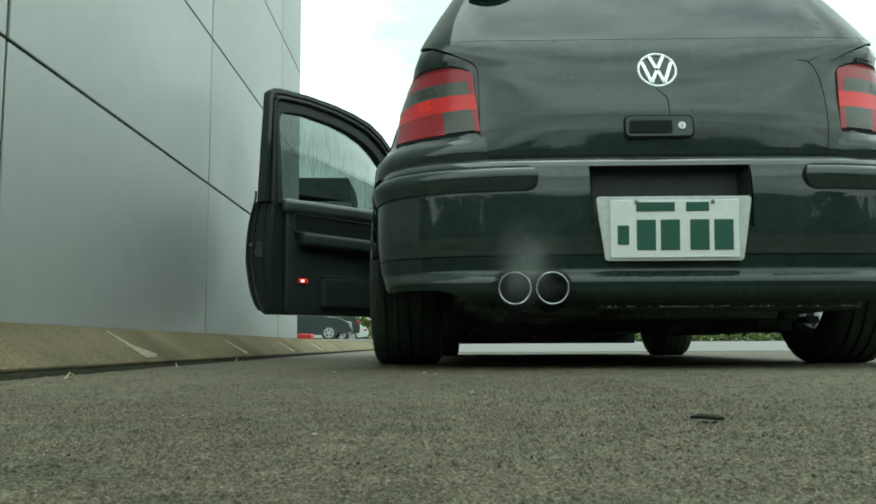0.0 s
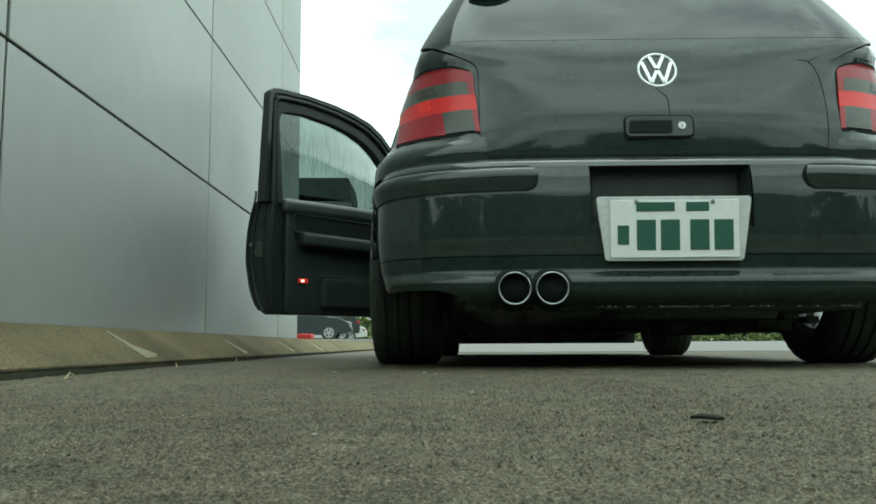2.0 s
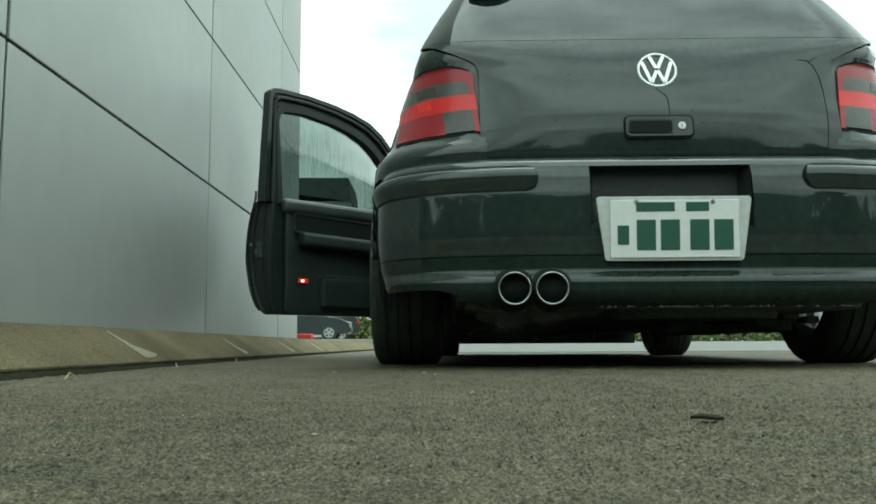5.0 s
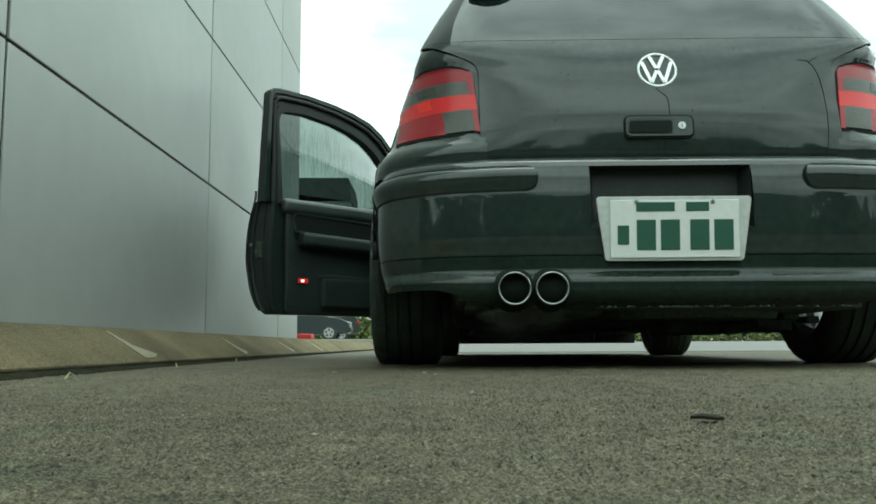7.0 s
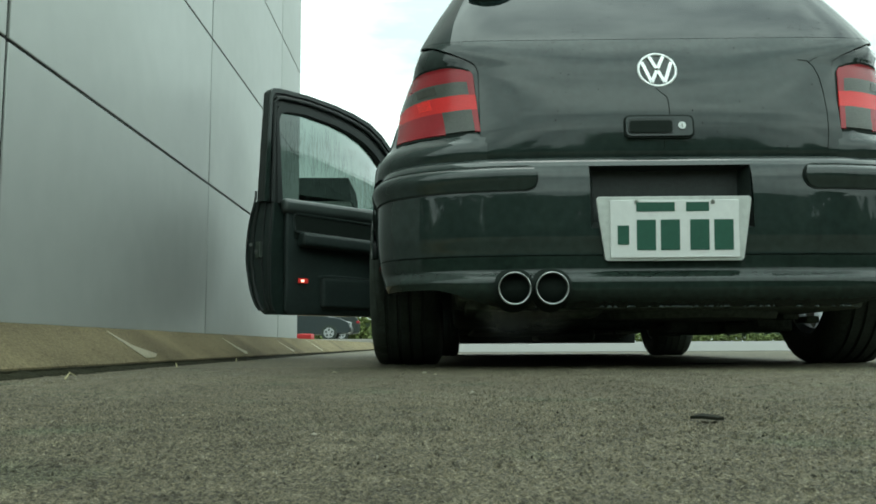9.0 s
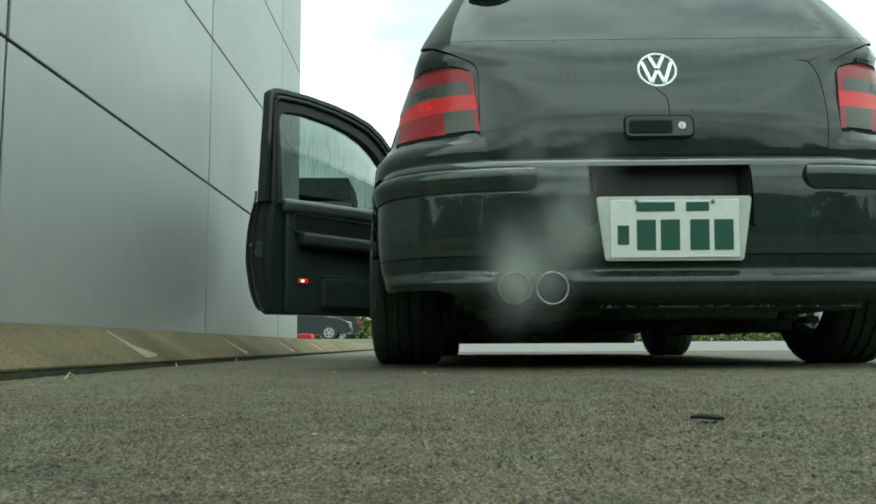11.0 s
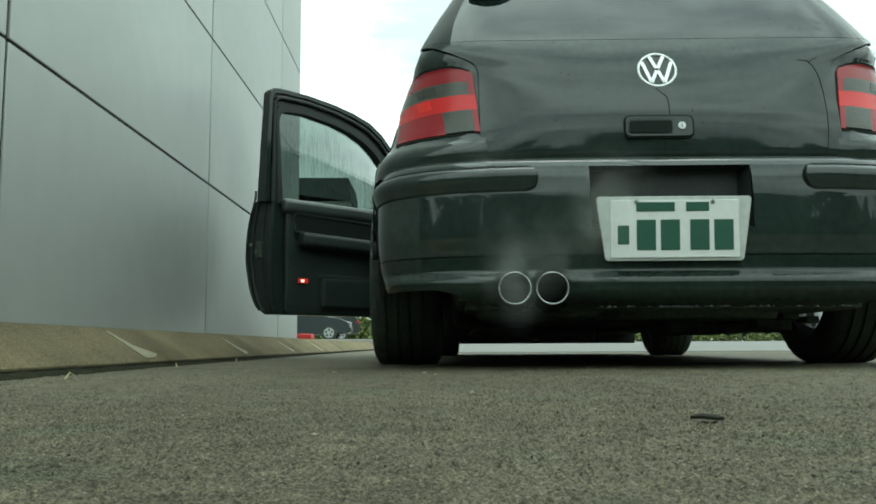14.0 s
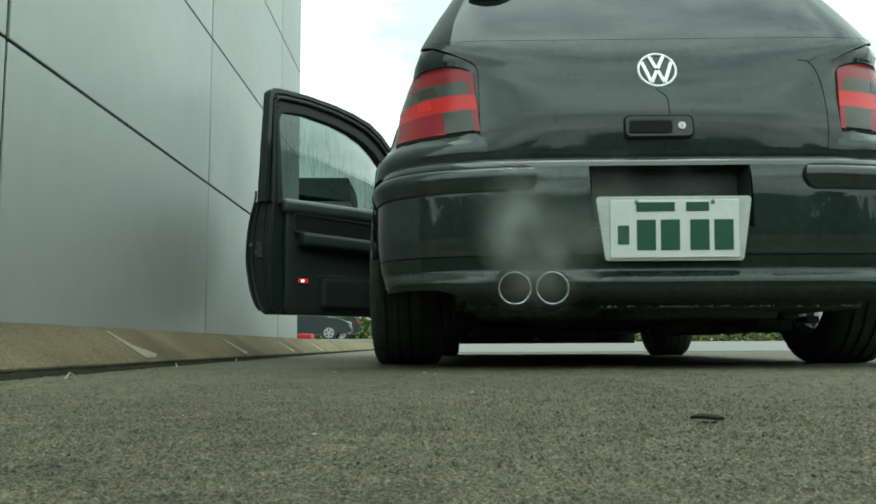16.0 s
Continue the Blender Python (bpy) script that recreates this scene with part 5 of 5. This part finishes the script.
def smoke_puff(seed):
    rng = random.Random(seed)
    size = rng.uniform(0.084, 0.124)
    bm = bmesh.new()
    for k, f in enumerate((1.0, 0.88, 0.76, 0.64, 0.52, 0.40, 0.28)):
        r = bmesh.ops.create_icosphere(bm, subdivisions=3, radius=1.0)
        for v in r["verts"]:
            n = v.co.normalized()
            q = 1 + 0.42 * noise.noise(n * 1.6 + Vector((seed * 3.1, k * 0.35, 0))) + 0.16 * noise.noise(n * 4 + Vector((seed, k, 5)))
            v.co = Vector((n.x * 0.85, n.y * 0.7, n.z * 1.35)) * q * f * size
    ob = part("smoke_puff", bm, M["smoke"], weighted=False, angle=180)
    ob.visible_shadow = False
    return tagged(ob, "faint grey puff of exhaust smoke behind the tail pipes", "smoke", "exhaust smoke")


# seconds at which the engine coughs, and how much smoke each time
COUGHS = [(-0.15, 2), (10.45, 3), (10.62, 3), (10.78, 5), (10.93, 7), (11.05, 7), (11.18, 5), (11.36, 4), (11.58, 5), (11.72, 3), (12.0, 2), (12.25, 2),
          (12.62, 2), (12.82, 2), (13.05, 2), (13.3, 2), (13.65, 2), (14.0, 2), (14.42, 3), (14.55, 3), (14.75, 3), (15.0, 3), (15.2, 4), (15.42, 3), (15.58, 3), (15.80, 3)]


def smoke_rows():
    """For each puff the rows of its way: out of a pipe, up and away, and into the hollow body again."""
    rng = random.Random(21)
    pool = []
    for t0, count in COUGHS:
        for k in range(count):
            t = t0 + rng.uniform(-0.05, 0.08)
            left = rng.random() < 0.72
            u = -0.420 if left else -0.319
            u += rng.uniform(-0.02, 0.02)
            du, slow = rng.gauss(0.045, 0.085), rng.uniform(0.9, 1.2)
            lift = rng.uniform(0.75, 1.15) if t0 < 11.4 else rng.uniform(0.42, 0.72)
            if t0 < 0:
                slow, lift = 0.5, 0.25
            out = rng.uniform(0.09, 0.15)
            path = [(-0.12, u, 0.13, 0.215), (0.0, u, -0.03, 0.225), (0.16, u + du * 0.2, -out, 0.225 + 0.06 * lift), (0.36, u + du * 0.6, -out + 0.02, 0.225 + 0.18 * lift),
                    (0.62, u + du * 1.1, -out + 0.05, 0.225 + 0.32 * lift), (0.92, u + du * 1.7, 0.02, 0.225 + 0.42 * lift), (1.2, u + du * 2.0, 0.20, 0.225 + 0.50 * lift), (1.45, u + du * 2.0, 0.36, 0.32 + 0.44 * lift)]
            rows = [(t + a * slow, b, c, d) for a, b, c, d in path]
            spin = rng.uniform(-60, 60)
            free = next((p for p in pool if p[-1][0] < rows[0][0] - 0.35), None)
            if free is None:
                free = []
                pool.append(free)
            base = free[-1][4] if free else rng.uniform(0, 360)
            for i, (a, b, c, d) in enumerate(rows):
                free.append((a, b, c, d, base + spin * i / 7))
    return pool


def insect():
    bm = bmesh.new()
    wing = prism([(-0.012, 0.020), (-0.004, 0.014), (0.010, 0.007), (0.013, 0.013), (0.015, 0.018)], 0.0012, "y", 0.0)
    root = part("insect", tube([(0.014, 0, 0.018), (0.010, 0.001, 0.006), (0.003, 0, -0.008), (-0.002, 0, -0.022)], [0.0016, 0.0026, 0.0018, 0.0009], 8), M["insect"])
    tagged(root, "pale brown long-legged insect in flight", "insect")
    part("wing", wing, M["insect"], root)
    part("leg", tube([(0.008, 0.001, 0.000), (0.000, 0.004, -0.003), (-0.008, 0.004, -0.006), (-0.014, 0.003, -0.012)], [0.0012, 0.0012, 0.001, 0.0006], 6), M["insect"], root)
    part("leg", tube([(0.004, -0.001, -0.005), (0.001, -0.004, -0.014), (-0.001, -0.004, -0.023)], [0.0012, 0.001, 0.0006], 6), M["insect"], root)
    return root


FLY = insect()
PUFFS = smoke_rows()
puff_objects = [smoke_puff(40 + i) for i in range(len(PUFFS))]


def motions():
    for ob, rows in zip(puff_objects, PUFFS):
        keys = []
        if rows[0][0] > 0:
            keys.append((0.0, CAR @ pose(rows[0][1], 0.20, 0.24, 0, 0, rows[0][4])))
        prev = None
        for t, u, v, z, spin in rows:
            if t < 0 or t > 16.0:
                prev = (t, u, v, z, spin) if t < 0 else prev
                continue
            if prev is not None and not keys:
                k = (0 - prev[0]) / (t - prev[0])
                keys.append((0.0, CAR @ pose(lerp(prev[1], u, k), lerp(prev[2], v, k), lerp(prev[3], z, k), 0, 0, spin)))
            if t - (keys[-1][0] if keys else -1) > 0.04:
                keys.append((t, CAR @ pose(u, v, z, 0, 0, spin)))
        t, m = keys[-1]
        if t < 15.95:
            after = [r for r in rows if r[0] > 16.0]
            if after:
                a = after[0]
                last = [r for r in rows if r[0] <= 16.0][-1]
                k = (16.0 - last[0]) / (a[0] - last[0])
                keys.append((16.0, CAR @ pose(lerp(last[1], a[1], k), lerp(last[2], a[2], k), lerp(last[3], a[3], k), 0, 0, a[4])))
            else:
                keys.append((16.0, m))
        walk(ob, keys)
    walk(leaving, [(0.0, pose(-5.90, 50.0, 0.285, 0, 0, 180)), (3.0, pose(-6.0, 50.0, 0.285, 0, 0, 180)), (4.2, pose(-6.35, 50.0, 0.285, 0, 0, 180)),
                   (6.2, pose(-13.5, 50.0, 0.285, 0, 0, 180)), (7.2, pose(-15.0, 50.0, 0.285, 0, 0, 180)), (16.0, pose(-15.0, 50.0, 0.285, 0, 0, 180))])
    rest = pose(0.95, 0.45, 0.004, 80, 0, 20)
    land = pose(1.9, 0.8, 0.004, 80, 0, 60)
    walk(FLY, [(0.0, rest), (0.86, rest), (1.0, pose(0.274, 1.0, 0.083, 0, 0, 0)), (1.1, pose(0.80, 1.02, 0.25, 20, 10, 30)), (1.5, land), (16.0, land)])


motions()
